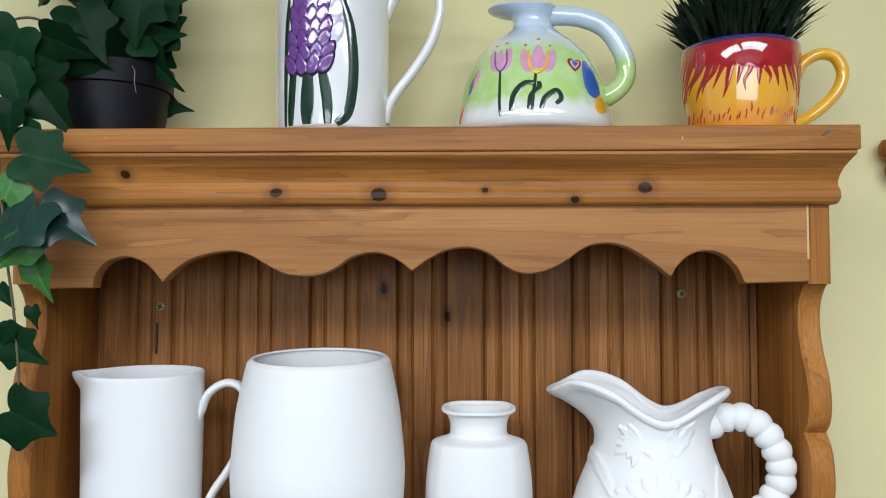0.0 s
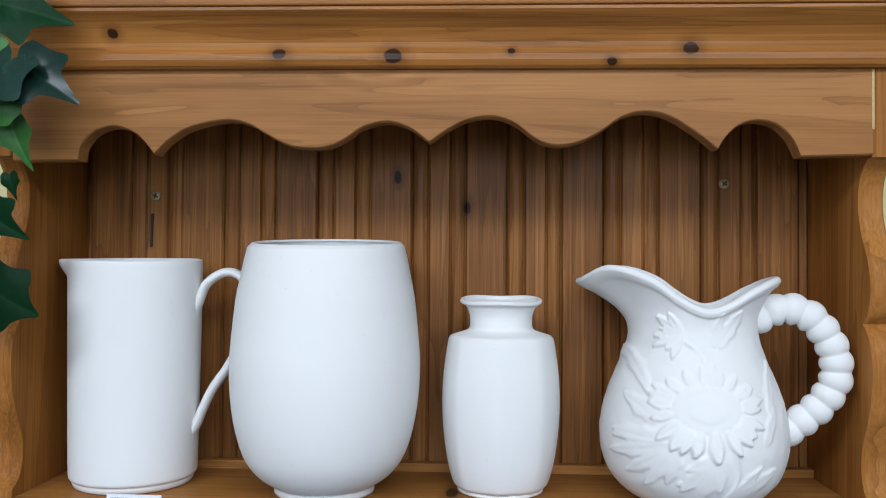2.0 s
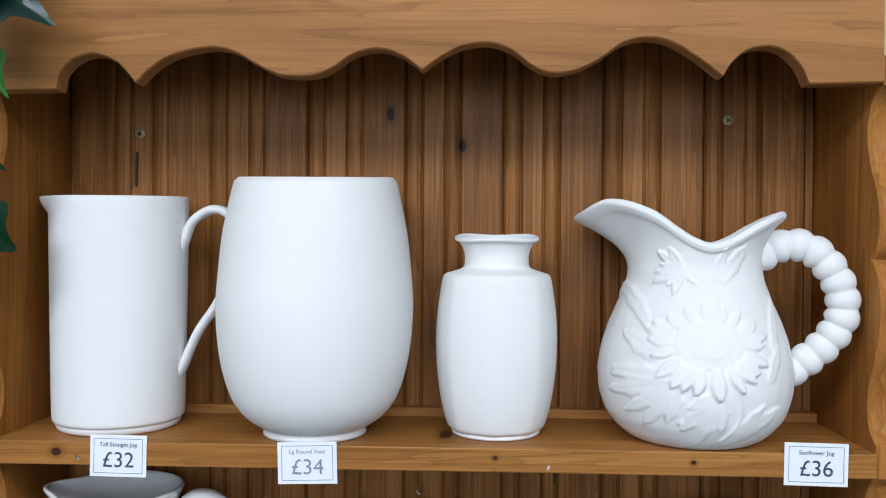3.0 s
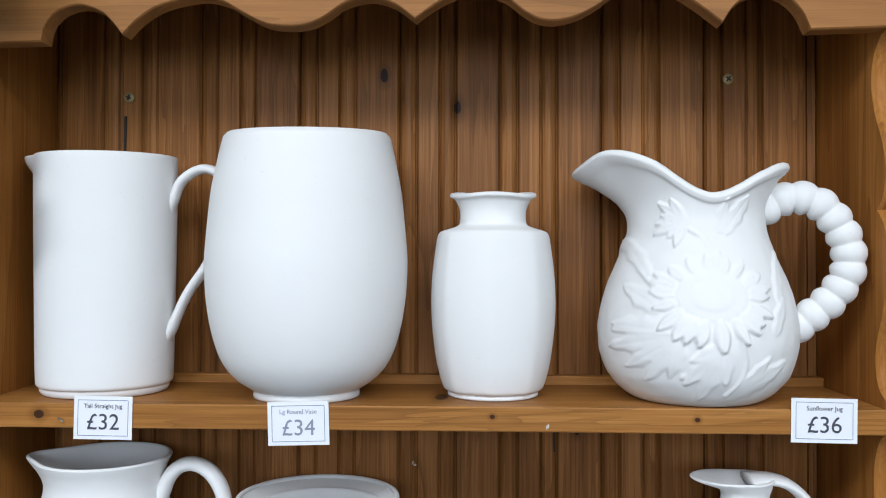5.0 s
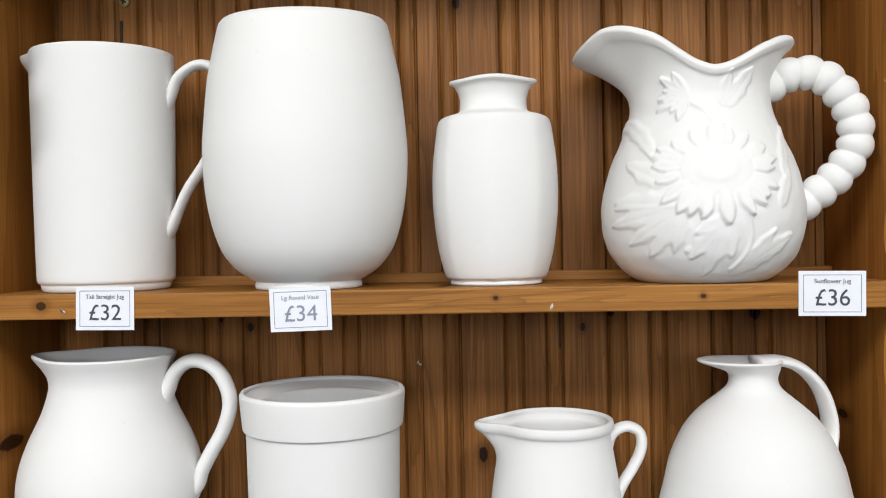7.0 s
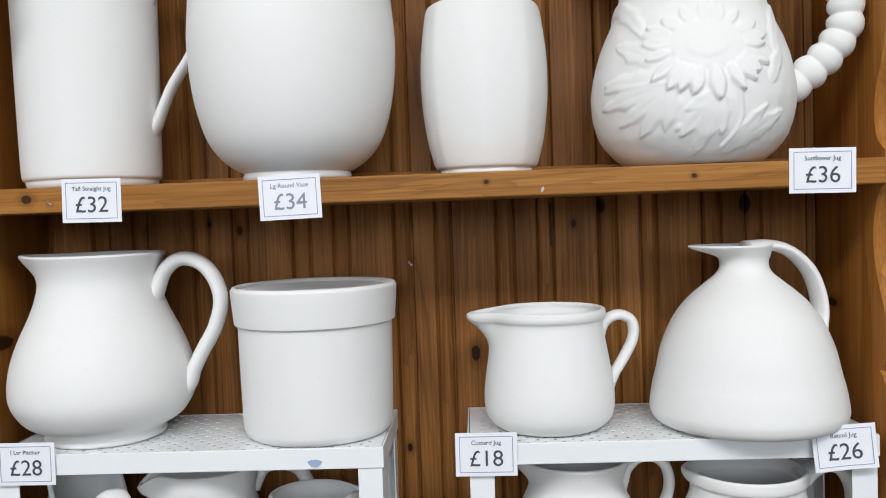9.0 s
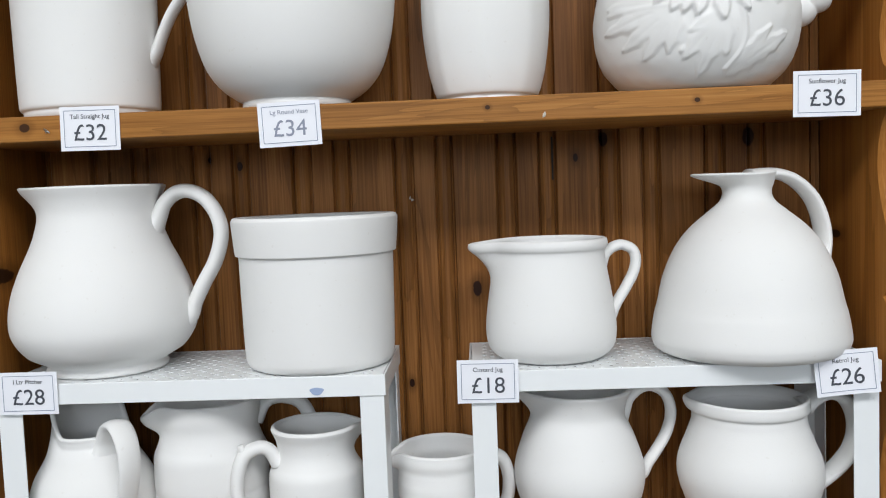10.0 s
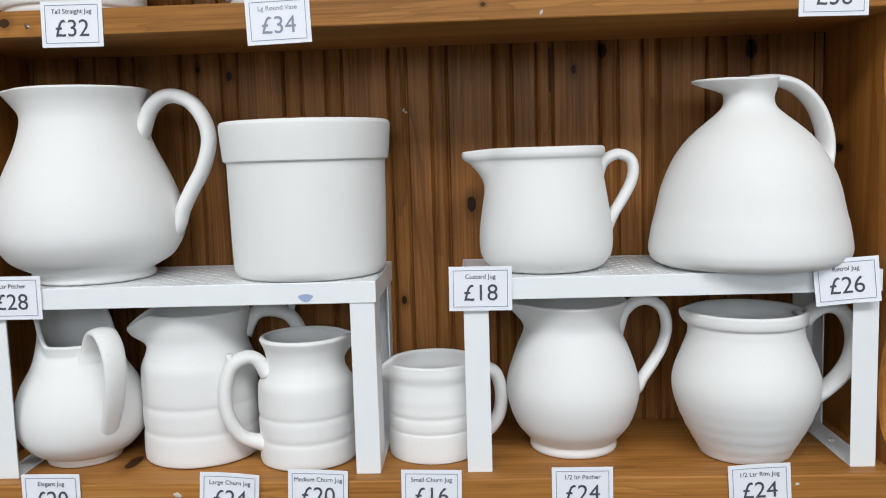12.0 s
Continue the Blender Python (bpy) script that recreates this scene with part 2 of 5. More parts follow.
M_LEAF = leaf_mat("dark_ivy_leaf", (0.0052, 0.027, 0.0088), (0.016, 0.055, 0.018), 0.36, 0.07)
M_LEAF_YOUNG = leaf_mat("fresh_ivy_leaf", (0.032, 0.115, 0.02), (0.10, 0.24, 0.06), 0.42)
M_LEAF_GLOSS = leaf_mat("glossy_ivy_leaf", (0.010, 0.036, 0.027), (0.03, 0.08, 0.05), 0.24, 0.38)
M_GRASS = leaf_mat("dark_grass_blade", (0.007, 0.022, 0.008), (0.012, 0.04, 0.012), 0.5)


# ---- building blocks ----
def mesh_of(name, bm, mat, smooth=True):
    me = bpy.data.meshes.new(name)
    bmesh.ops.recalc_face_normals(bm, faces=bm.faces)
    for f in bm.faces:
        f.smooth = smooth
    bm.to_mesh(me)
    bm.free()
    me.materials.append(mat)
    return me


def part(name, bm, mat, parent=None, label="", smooth=True, m=None):
    ob = new(name, mesh_of(name, bm, mat, smooth))
    ob.parent = parent
    if m is not None:
        ob.matrix_basis = m
    return tagged(ob, label)


def thing(name, label, category, m=None, group="", kind=""):
    ob = new(name)
    if m is not None:
        ob.matrix_basis = m
    return tagged(ob, label, category, group, kind)


def box(x0, x1, y0, y1, z0, z1, bevel=0.0, segs=2, bm=None):
    bm = bm or bmesh.new()
    vs = bmesh.ops.create_cube(bm, size=1.0)["verts"]
    for v in vs:
        v.co = Vector(((x0 + x1) / 2 + v.co.x * (x1 - x0), (y0 + y1) / 2 + v.co.y * (y1 - y0), (z0 + z1) / 2 + v.co.z * (z1 - z0)))
    if bevel:
        es = {e for v in vs for e in v.link_edges}
        bmesh.ops.bevel(bm, geom=list(es), offset=bevel, segments=segs, affect="EDGES", profile=0.5)
    return bm


def spline(pts, n, closed=False):
    """Points along a Catmull-Rom curve through pts, n to a span."""
    pts = [Vector(p) for p in pts]
    out, k = [], len(pts)
    for i in range(k if closed else k - 1):
        a = pts[(i - 1) % k] if closed or i else pts[0] * 2 - pts[1]
        b, c = pts[i], pts[(i + 1) % k]
        d = pts[(i + 2) % k] if closed or i + 2 < k else c * 2 - b
        for j in range(n):
            t = j / n
            out.append(0.5 * ((2 * b) + (c - a) * t + (2 * a - 5 * b + 4 * c - d) * t * t + (3 * b - a - 3 * c + d) * t ** 3))
    if not closed:
        out.append(pts[-1])
    return out


def step(a, b, x):
    t = max(0.0, min(1.0, (x - a) / (b - a)))
    return t * t * (3 - 2 * t)


def turned(a, b):
    return (a - b + math.pi) % (2 * math.pi) - math.pi


def grid(rows, close_first=True, close_last=True):
    """A closed tube of rings, each of the same count, with its ends filled by fans."""
    bm = bmesh.new()
    vs = [[bm.verts.new(p) for p in r] for r in rows]
    n = len(rows[0])
    for a, b in zip(vs, vs[1:]):
        for i in range(n):
            bm.faces.new((a[i], a[(i + 1) % n], b[(i + 1) % n], b[i]))
    for flag, ring in ((close_first, vs[0]), (close_last, vs[-1])):
        if flag:
            c = bm.verts.new(sum((v.co for v in ring), Vector()) / n)
            for i in range(n):
                bm.faces.new((ring[i], ring[(i + 1) % n], c))
    return bm


def vessel(profile, rim=None, start=0.6, power=2.0, wall=0.0042, segs=72, sub=5, shape=None, relief=None):
    """A hollow pot from its outer profile (radius, height), foot to rim. rim(angle) gives what the lip adds outwards and upwards; shape(angle, z) scales the radius."""
    prof = [(p.x, p.y) for p in spline([(r, z, 0) for r, z in profile], sub)]
    top = prof[-1][1]
    inner = [(max(r - wall, 0.002), z) for r, z in prof if z > wall * 1.6][::-1]
    lip = [(prof[-1][0] - wall * 0.12, top + wall * 0.28), (prof[-1][0] - wall * 0.5, top + wall * 0.42), (prof[-1][0] - wall * 0.88, top + wall * 0.28)]
    line = [(prof[0][0] * 0.5, 0.0008)] + prof + lip + inner[1:]
    line += [(inner[-1][0] * 0.6, wall * 1.5)]
    rows = []
    for k, (r, z) in enumerate(line):
        s = step(start * top, top, z)
        ring = []
        for i in range(segs):
            a = 2 * math.pi * i / segs
            rr, zz = r, z
            if shape:
                rr *= shape(a, z)
            if rim:
                out, up = rim(a)
                rr += out * s ** power
                zz += up * s
            if relief and k <= len(prof):
                rr += relief(rr * math.cos(a), rr * math.sin(a), zz)
            ring.append(Vector((rr * math.cos(a), rr * math.sin(a), zz)))
        rows.append(ring)
    return grid(rows)


def spout(angle, out, width, up=0.0, dip=0.0):
    def f(a):
        g = math.exp(-(turned(a, angle) / width) ** 2)
        return out * g, up * g - dip * math.sin(a - angle) ** 2
    return f


def sweep(path, wide, thick, n=8, segs=14, fn=None, caps=True):
    """A bar of oval section along a curve through path; fn(t) scales the section."""
    pts = spline(path, n)
    rows = []
    run = [0.0]
    for a, b in zip(pts, pts[1:]):
        run.append(run[-1] + (b - a).length)
    flat = Vector((0, 1, 0))
    for i, p in enumerate(pts):
        tan = (pts[min(i + 1, len(pts) - 1)] - pts[max(i - 1, 0)]).normalized()
        side = flat - tan * flat.dot(tan)
        side = side.normalized() if side.length > 1e-4 else Vector((1, 0, 0))
        up = tan.cross(side)
        k = fn(run[i] / run[-1]) if fn else 1.0
        rows.append([p + side * math.cos(2 * math.pi * j / segs) * wide * k + up * math.sin(2 * math.pi * j / segs) * thick * k for j in range(segs)])
    return grid(rows, caps, caps)


def handle(pts, wide=0.0085, thick=0.0055, flare=0.35, n=8):
    """A pulled handle in the plane y = 0 that thickens where it joins the pot."""
    return sweep([(x, 0, z) for x, z in pts], wide, thick, n, 14, lambda t: 1 + flare * (max(0, 1 - t / 0.14) ** 2 + max(0, (t - 0.86) / 0.14) ** 2))


# ---- room ----
XL, XR, YB, YF = -0.412, 0.357, 0.133, -0.004
WALL_Y = 0.150
part("floor", box(-2.4, 2.4, -3.4, WALL_Y + 0.2, -0.1, 0.0), M_FLOOR, None, "plain grey shop floor", smooth=False)
part("ceiling", box(-2.4, 2.4, -3.4, WALL_Y + 0.2, 2.6, 2.7), M_CEIL, None, "white painted ceiling", smooth=False)
part("wall_north", box(-2.4, 2.4, WALL_Y, WALL_Y + 0.15, 0, 2.6), M_WALL, None, "pale yellow painted wall", smooth=False)
# unseen side and south walls, added; their grey sets how much light bounces
part("wall_west", box(-2.4, -2.25, -3.25, WALL_Y, 0, 2.6), M_WALL_BOUNCE, None, "unseen grey side wall added for bounced light", smooth=False)
part("wall_east", box(2.25, 2.4, -3.25, WALL_Y, 0, 2.6), M_WALL_BOUNCE, None, "unseen grey side wall added for bounced light", smooth=False)
bm = box(-2.4, -1.2, -3.4, -3.25, 0, 2.6)
box(1.2, 2.4, -3.4, -3.25, 0, 2.6, bm=bm)
box(-1.2, 1.2, -3.4, -3.25, 0, 1.72, bm=bm)
box(-1.2, 1.2, -3.4, -3.25, 2.5, 2.6, bm=bm)
part("wall_south", bm, M_WALL_BOUNCE, None, "unseen grey bounce wall with a wide shop window", smooth=False)
for nm in ("floor", "ceiling", "wall_north", "wall_west", "wall_east", "wall_south"):
    tagged(bpy.data.objects[nm], kind="structure", category=nm.split("_")[0])

# ---- the pine dresser rack ----
dresser = thing("dresser_rack", "varnished knotty pine dresser rack with scalloped valance against yellow wall", "dresser")
SHELF_Z, LOW_Z, TOP_Z = 1.55, 1.18, 1.9882


def side_outline():
    """The scrolled front edge of a side board, (y, z) from the top down to the lower board."""
    bay1 = spline([(YF, 1.845, 0), (0.006, 1.8435, 0), (0.019, 1.828, 0), (0.0225, 1.806, 0), (0.016, 1.782, 0), (0.004, 1.758, 0), (-0.0005, 1.735, 0), (0.004, 1.716, 0), (0.014, 1.706, 0)], 5)
    bay1 += spline([(0.010, 1.703, 0), (0.0005, 1.690, 0), (-0.004, 1.664, 0), (0.002, 1.632, 0), (0.014, 1.605, 0), (0.018, 1.585, 0), (0.013, 1.566, 0), (0.001, 1.556, 0)], 5)
    bay2 = spline([(0.001, 1.530, 0), (0.012, 1.522, 0), (0.020, 1.503, 0), (0.0215, 1.480, 0), (0.015, 1.455, 0), (0.004, 1.430, 0), (-0.0005, 1.408, 0), (0.004, 1.392, 0), (0.014, 1.383, 0)], 5)
    bay2 += spline([(0.010, 1.380, 0), (0.0005, 1.366, 0), (-0.004, 1.335, 0), (0.002, 1.295, 0), (0.014, 1.262, 0), (0.018, 1.235, 0), (0.012, 1.207, 0), (-0.008, 1.190, 0)], 5)
    return [(p.x, p.y) for p in [Vector((YF, TOP_Z - 0.023, 0))] + bay1 + bay2] + [(-0.012, LOW_Z), (-0.012, 0.0)]


def side_board(x0, x1):
    bm = bmesh.new()
    line = side_outline()
    rows = []
    b = 0.0025
    for x, cut in ((x0, b), (x0 + b, 0.0), (x1 - b, 0.0), (x1, b)):
        rows.append(([bm.verts.new((x, y + cut, z)) for y, z in line], [bm.verts.new((x, YB + 0.012, z)) for y, z in line]))
    for i in range(len(line) - 1):
        for (f0, _), (f1, _) in zip(rows, rows[1:]):
            bm.faces.new((f0[i], f0[i + 1], f1[i + 1], f1[i]))
        for f, k in (rows[0], rows[-1]):
            bm.faces.new((f[i], f[i + 1], k[i + 1], k[i]))
        bm.faces.new((rows[0][1][i], rows[0][1][i + 1], rows[-1][1][i + 1], rows[-1][1][i]))
    return bm


part("side_panel", side_board(XL, XL + 0.021), M_SIDE, dresser, "scroll-edged pine side board", smooth=False)
part("side_panel", side_board(XR - 0.021, XR), M_SIDE, dresser, "scroll-edged pine side board", smooth=False)
IL, IR = XL + 0.021, XR - 0.021

part("shelf", box(IL, IR, 0.0, YB, SHELF_Z - 0.02, SHELF_Z, 0.0012), M_SHELF, dresser, "knotty pine shelf board with dented front edge", smooth=False)
part("shelf_batten", box(IL, IR, YB - 0.0125, YB - 0.0005, SHELF_Z - 0.001, SHELF_Z + 0.0085, 0.0015), M_SHELF, dresser, smooth=False)
part("lower_board", box(XL - 0.005, XR + 0.005, -0.012, YB, LOW_Z - 0.024, LOW_Z, 0.0015), M_SHELF, dresser, "pine board under the lower row", smooth=False)
part("top_board", box(XL - 0.0155, XR + 0.0175, YF - 0.028, YB + 0.014, TOP_Z - 0.0225, TOP_Z, 0.0015), M_CORNICE, dresser, smooth=False)

# cornice moulding that runs round the front and both ends
prof = [(0.0, 1.9185), (0.006, 1.9185), (0.0088, 1.9205), (0.0107, 1.925), (0.0104, 1.930), (0.0085, 1.934), (0.0078, 1.9365), (0.0080, 1.940), (0.0098, 1.945), (0.0135, 1.951), (0.0190, 1.9565), (0.0240, 1.9605), (0.0260, 1.9625), (0.0258, 1.9650), (0.0240, 1.9664), (0.0, 1.9664)]
bm = bmesh.new()
runs = [[bm.verts.new(p) for p in ((XL - o * 0.56, YB, z), (XL - o * 0.56, YF - o, z), (XR + o * 0.56, YF - o, z), (XR + o * 0.56, YB, z))] for o, z in prof]
for a, b in zip(runs, runs[1:]):
    for i in range(3):
        bm.faces.new((a[i], a[i + 1], b[i + 1], b[i]))
part("cornice_moulding", bm, M_CORNICE, dresser, "moulded pine cornice with dark knots", smooth=False)

# scalloped valance
ARCHES = [
    [(-0.334, 1.8415), (-0.331, 1.855), (-0.320, 1.8665), (-0.303, 1.8708), (-0.286, 1.8655), (-0.276, 1.857), (-0.2675, 1.8465)],
    [(-0.2675, 1.8465), (-0.255, 1.859), (-0.236, 1.870), (-0.206, 1.8760), (-0.186, 1.8725), (-0.170, 1.8635), (-0.152, 1.8545), (-0.134, 1.8520), (-0.117, 1.8535), (-0.103, 1.860), (-0.088, 1.8700), (-0.067, 1.8745), (-0.048, 1.869), (-0.0315, 1.8570)],
    [(-0.0315, 1.8570), (-0.016, 1.868), (0.002, 1.8765), (0.022, 1.8790), (0.040, 1.8735), (0.056, 1.8615), (0.067, 1.8560), (0.080, 1.8545), (0.096, 1.858), (0.112, 1.866), (0.130, 1.8785), (0.149, 1.8830), (0.168, 1.8795), (0.188, 1.8680), (0.2095, 1.8515)],
    [(0.2095, 1.8515), (0.217, 1.8630), (0.228, 1.8720), (0.242, 1.8755), (0.257, 1.8725), (0.270, 1.8610), (0.2775, 1.8455)],
]
low = [Vector((IL, 1.8405, 0))]
for arch in ARCHES:
    low += spline([(x, z, 0) for x, z in arch], 6)
low += [Vector((IR, 1.847, 0))]
bm = bmesh.new()
rows = []
for y in (YF + 0.0015, YF, YF + 0.016, YF + 0.018):
    rows.append([bm.verts.new((p.x, y, p.y + (0.0012 if y == YF else 0.0))) for p in low])
tops = [[bm.verts.new((p.x, y, 1.921)) for p in low] for y in (YF, YF + 0.018)]
for i in range(len(low) - 1):
    for a, b in ((tops[0], rows[1]), (rows[1], rows[0]), (rows[0], rows[3]), (rows[3], tops[1]), (tops[1], tops[0])):
        bm.faces.new((a[i], a[i + 1], b[i + 1], b[i]))
bmesh.ops.delete(bm, geom=[v for v in bm.verts if not v.link_faces], context="VERTS")
part("valance", bm, M_VALANCE, dresser, "pine valance cut in ogee scallops", smooth=False)

part("glue_line", box(IR - 0.0012, IR + 0.0010, YF - 0.0008, YF + 0.002, 1.868, 1.918, 0.0004), plain("pale_glue", (0.55, 0.38, 0.16), 0.5, vary=0.4, scale=300.0), dresser, "pale chipped glue line", smooth=False)

# back boarding: beaded planks on a thin backing sheet
back = part("back_panel", box(IL, IR, YB + 0.0085, YB + 0.012, 0.0, TOP_Z - 0.023), M_BACK, dresser, "beaded tongue-and-groove pine back", smooth=False)


def plank_mesh(w, first):
    """One beaded plank: joint, round bead, flat, centre bead, flat. Extruded upwards."""
    def bead(u0, u1):
        return [(u0 + (u1 - u0) * (0.5 - 0.5 * math.cos(math.pi * k / 5)), -0.0014 + 0.0048 * (1 - math.sin(math.pi * k / 5))) for k in range(6)]
    line = [(0.0004, 0.008), (0.0004, 0.003)]
    if not first:
        line += [(0.0040, 0.0), (0.0058, 0.0026), (0.0075, 0.0)]
    elif w < 0.02:
        first = False
    if first:
        line += bead(0.001, 0.0160) + [(0.0168, 0.0036), (0.0184, 0.0)]
    if w > 0.06:
        line += [(0.0368, 0.0), (0.0384, 0.0036)] + bead(0.039, 0.0530) + [(0.0538, 0.0036), (0.0554, 0.0)]
    line += [(w - 0.0024, 0.0), (w - 0.0004, 0.003), (w - 0.0004, 0.008)]
    bm = bmesh.new()
    z0, z1 = 1.156, TOP_Z - 0.024
    zs = [z0, z1]
    cols = [[bm.verts.new((u, d, z)) for z in zs] for u, d in line]
    for a, b in zip(cols, cols[1:]):
        bm.faces.new((a[0], b[0], b[1], a[1]))
    return bm


PITCH, X0 = 0.0959, -0.344
shared = None
for k in range(-1, 8):
    x = X0 + k * PITCH
    if k == -1:
        part("plank", plank_mesh(X0 - IL, False), M_BACK, back, smooth=False, m=pose(IL + 0.0001, YB, 0))
    elif k == 7:
        part("plank", plank_mesh(IR - x, True), M_BACK, back, smooth=False, m=pose(x, YB, 0))
    elif shared is None:
        shared = part("plank", plank_mesh(PITCH, True), M_BACK, back, smooth=False, m=pose(x, YB, 0))
    else:
        ob = new("plank", shared.data)
        ob.parent, ob.matrix_basis = back, pose(x, YB, 0)


def screw(x, z, turn):
    """A dull brass cross-head screw standing a little proud of the boards."""
    rows = [[Vector((r * math.cos(a), d, r * math.sin(a))) for a in [2 * math.pi * i / 20 for i in range(20)]] for r, d in ((0.0052, 0.001), (0.0052, -0.0014), (0.0044, -0.0022), (0.0018, -0.0026))]
    s = part("screw", grid(rows), M_BRASS, dresser, "dull brass cross-head screw", m=pose(x, YB - 0.0005, z, 0, turn, 0))
    bm = box(-0.0028, 0.0028, -0.0030, -0.0022, -0.0008, 0.0008)
    box(-0.0008, 0.0008, -0.0032, -0.0021, -0.0028, 0.0028, bm=bm)
    part("slot", bm, M_SLOT, s, smooth=False)


part("crack", box(-0.0008, 0.0008, -0.0008, 0.001, -0.020, 0.020, 0.0004), M_SLOT, dresser, "dark split in a back board", m=pose(0.0905, YB, 1.505))
screw(-0.318, 1.822, 20)
screw(0.253, 1.836, 40)
part("scratch", box(-0.0012, 0.0012, -0.0022, 0.0, -0.022, 0.012, 0.0006), M_SLOT, dresser, "dark scored mark below a screw", m=pose(-0.3215, YB - 0.0005, 1.792, 0, 1, 0))
for x, z in ((0.340, 1.979), (-0.318, 1.537)):
    y = YF - 0.028 if z > 1.9 else 0.0
    part("nail", sweep([(0, 0.001, -0.001), (0.003 if z > 1.9 else 0.001, -0.004, 0.002), (0.0075 if z > 1.9 else 0.006, -0.007, 0.005 if z > 1.9 else -0.001)], 0.0007, 0.0007, 3, 8), M_STEEL, dresser, "bent steel nail", m=pose(x, y, z))

M_FLECK = plain("dried_white_paint", (0.50, 0.46, 0.40), 0.7, vary=0.2, scale=400.0)


def fleck(x, y, z, w, h, turn=0.0):
    """A dried spot of paint, raised a little in its middle."""
    n = 14
    rows = [[Vector((w * q * math.cos(a) * (1 + 0.25 * math.sin(2.3 * a + x * 90)), d, h * q * math.sin(a) * (1 + 0.2 * math.cos(3 * a)))) for a in [2 * math.pi * i / n for i in range(n)]] for q, d in ((1.0, 0.0003), (0.8, -0.0003), (0.3, -0.0005))]
    part("paint_fleck", grid(rows, False, True), M_FLECK, dresser, "dried fleck of white paint", m=pose(x, y, z, 0, turn, 0))


for spot in ((0.0735, -0.0002, 1.5345, 0.0011, 0.0024, 20), (-0.041, YB - 0.0002, 1.4715, 0.0016, 0.0012, 0), (-0.043, YB - 0.0002, 1.4735, 0.0008, 0.0018, 30), (0.215, YF - 0.0282, 1.9765, 0.0007, 0.0013, 10),
             (-0.312, YF - 0.0282, 1.9790, 0.0006, 0.0007, 0), (-0.022, -0.0122, 1.168, 0.0030, 0.0016, 0), (-0.220, -0.0122, 1.170, 0.0036, 0.0022, 30), (0.262, -0.0122, 1.1725, 0.0022, 0.0012, 0)):
    fleck(*spot)

# ---- perforated metal risers ----


def pierced_plate(w, d, nx, ny):
    """A plate with a field of small round holes, each a ring of eight faces round a real opening."""
    verts, faces = [], []
    px, py = w / nx, d / ny
    for iy in range(ny):
        for ix in range(nx):
            cx, cy = (ix + 0.5) * px, (iy + 0.5) * py
            jx = 0.22 * px * (1 if iy % 2 else -1)
            r = 0.0022 if (ix + iy) % 2 == 0 and 0 < ix < nx - 1 else 0.0
            b = len(verts)
            sq = [(-1, -1), (0, -1), (1, -1), (1, 0), (1, 1), (0, 1), (-1, 1), (-1, 0)]
            for sx, sy in sq:
                verts.append((cx + sx * px / 2, cy + sy * py / 2, 0))
            if r == 0.0:
                faces.append(tuple(range(b, b + 8)))
                continue
            for sx, sy in sq:
                k = r / math.hypot(sx, sy)
                verts.append((cx + jx * 0.3 + sx * k, cy + sy * k, 0))
            for sx, sy in sq:
                k = r / math.hypot(sx, sy)
                verts.append((cx + jx * 0.3 + sx * k, cy + sy * k, -0.0007))
            for i in range(8):
                j = (i + 1) % 8
                faces.append((b + i, b + j, b + 8 + j, b + 8 + i))
                faces.append((b + 8 + i, b + 8 + j, b + 16 + j, b + 16 + i))
    bm = bmesh.new()
    vs = [bm.verts.new(v) for v in verts]
    for f in faces:
        bm.faces.new([vs[i] for i in f])
    bmesh.ops.remove_doubles(bm, verts=bm.verts, dist=0.00001)
    return bm


def riser(x, w, label):
    d, h = 0.128, 0.155
    r = thing("shelf_riser", label, "shelf riser", pose(x, 0.001, LOW_Z), "white metal risers")
    top = part("top_plate", pierced_plate(w - 0.004, d - 0.004, 44, 18), M_METAL, r, "perforated white metal top", smooth=False, m=pose(0.002, 0.002, h))
    bm = box(0.0, w, 0.0, 0.0012, h - 0.0165, h + 0.0004, 0.0005)
    box(0.0, w, d - 0.0012, d, h - 0.0165, h + 0.0004, 0.0005, bm=bm)
    box(0.0, 0.0012, 0.0012, d - 0.0012, h - 0.0165, h + 0.0004, bm=bm)
    box(w - 0.0012, w, 0.0012, d - 0.0012, h - 0.0165, h + 0.0004, bm=bm)
    box(0.0012, w - 0.0012, 0.0012, 0.0024, h - 0.0008, h + 0.0004, bm=bm)
    part("folded_rim", bm, M_METAL, r, smooth=False)
    for x0, sgn in ((0.0015, 1), (w - 0.0015, -1)):
        a, b = sorted((x0, x0 + sgn * 0.0195))
        for y0, y1, fy in ((0.0014, 0.036, 0.0014), (d - 0.026, d - 0.0014, d - 0.0026)):
            bm = box(a, b, fy, fy + 0.0012, 0.0, h - 0.003, 0.0004)
            c, e = sorted((x0, x0 + sgn * 0.0012))
            box(c, e, y0 + 0.0012, y1 - 0.0012, 0.0, h - 0.003, bm=bm)
            part("leg", bm, M_METAL, r, smooth=False)
        bm = box(a, b, 0.0028, d - 0.0028, 0.0002, 0.0014, 0.0004)
        foot = part("foot_strip", bm, M_METAL, r, smooth=False)
        rows = [[Vector(((a + b) / 2 + q * math.cos(t), 0.06 + q * math.sin(t), zz)) for t in [2 * math.pi * i / 14 for i in range(14)]] for q, zz in ((0.0028, 0.0013), (0.0026, 0.0021))]
        part("rivet", grid(rows), M_METAL, foot)
    return r


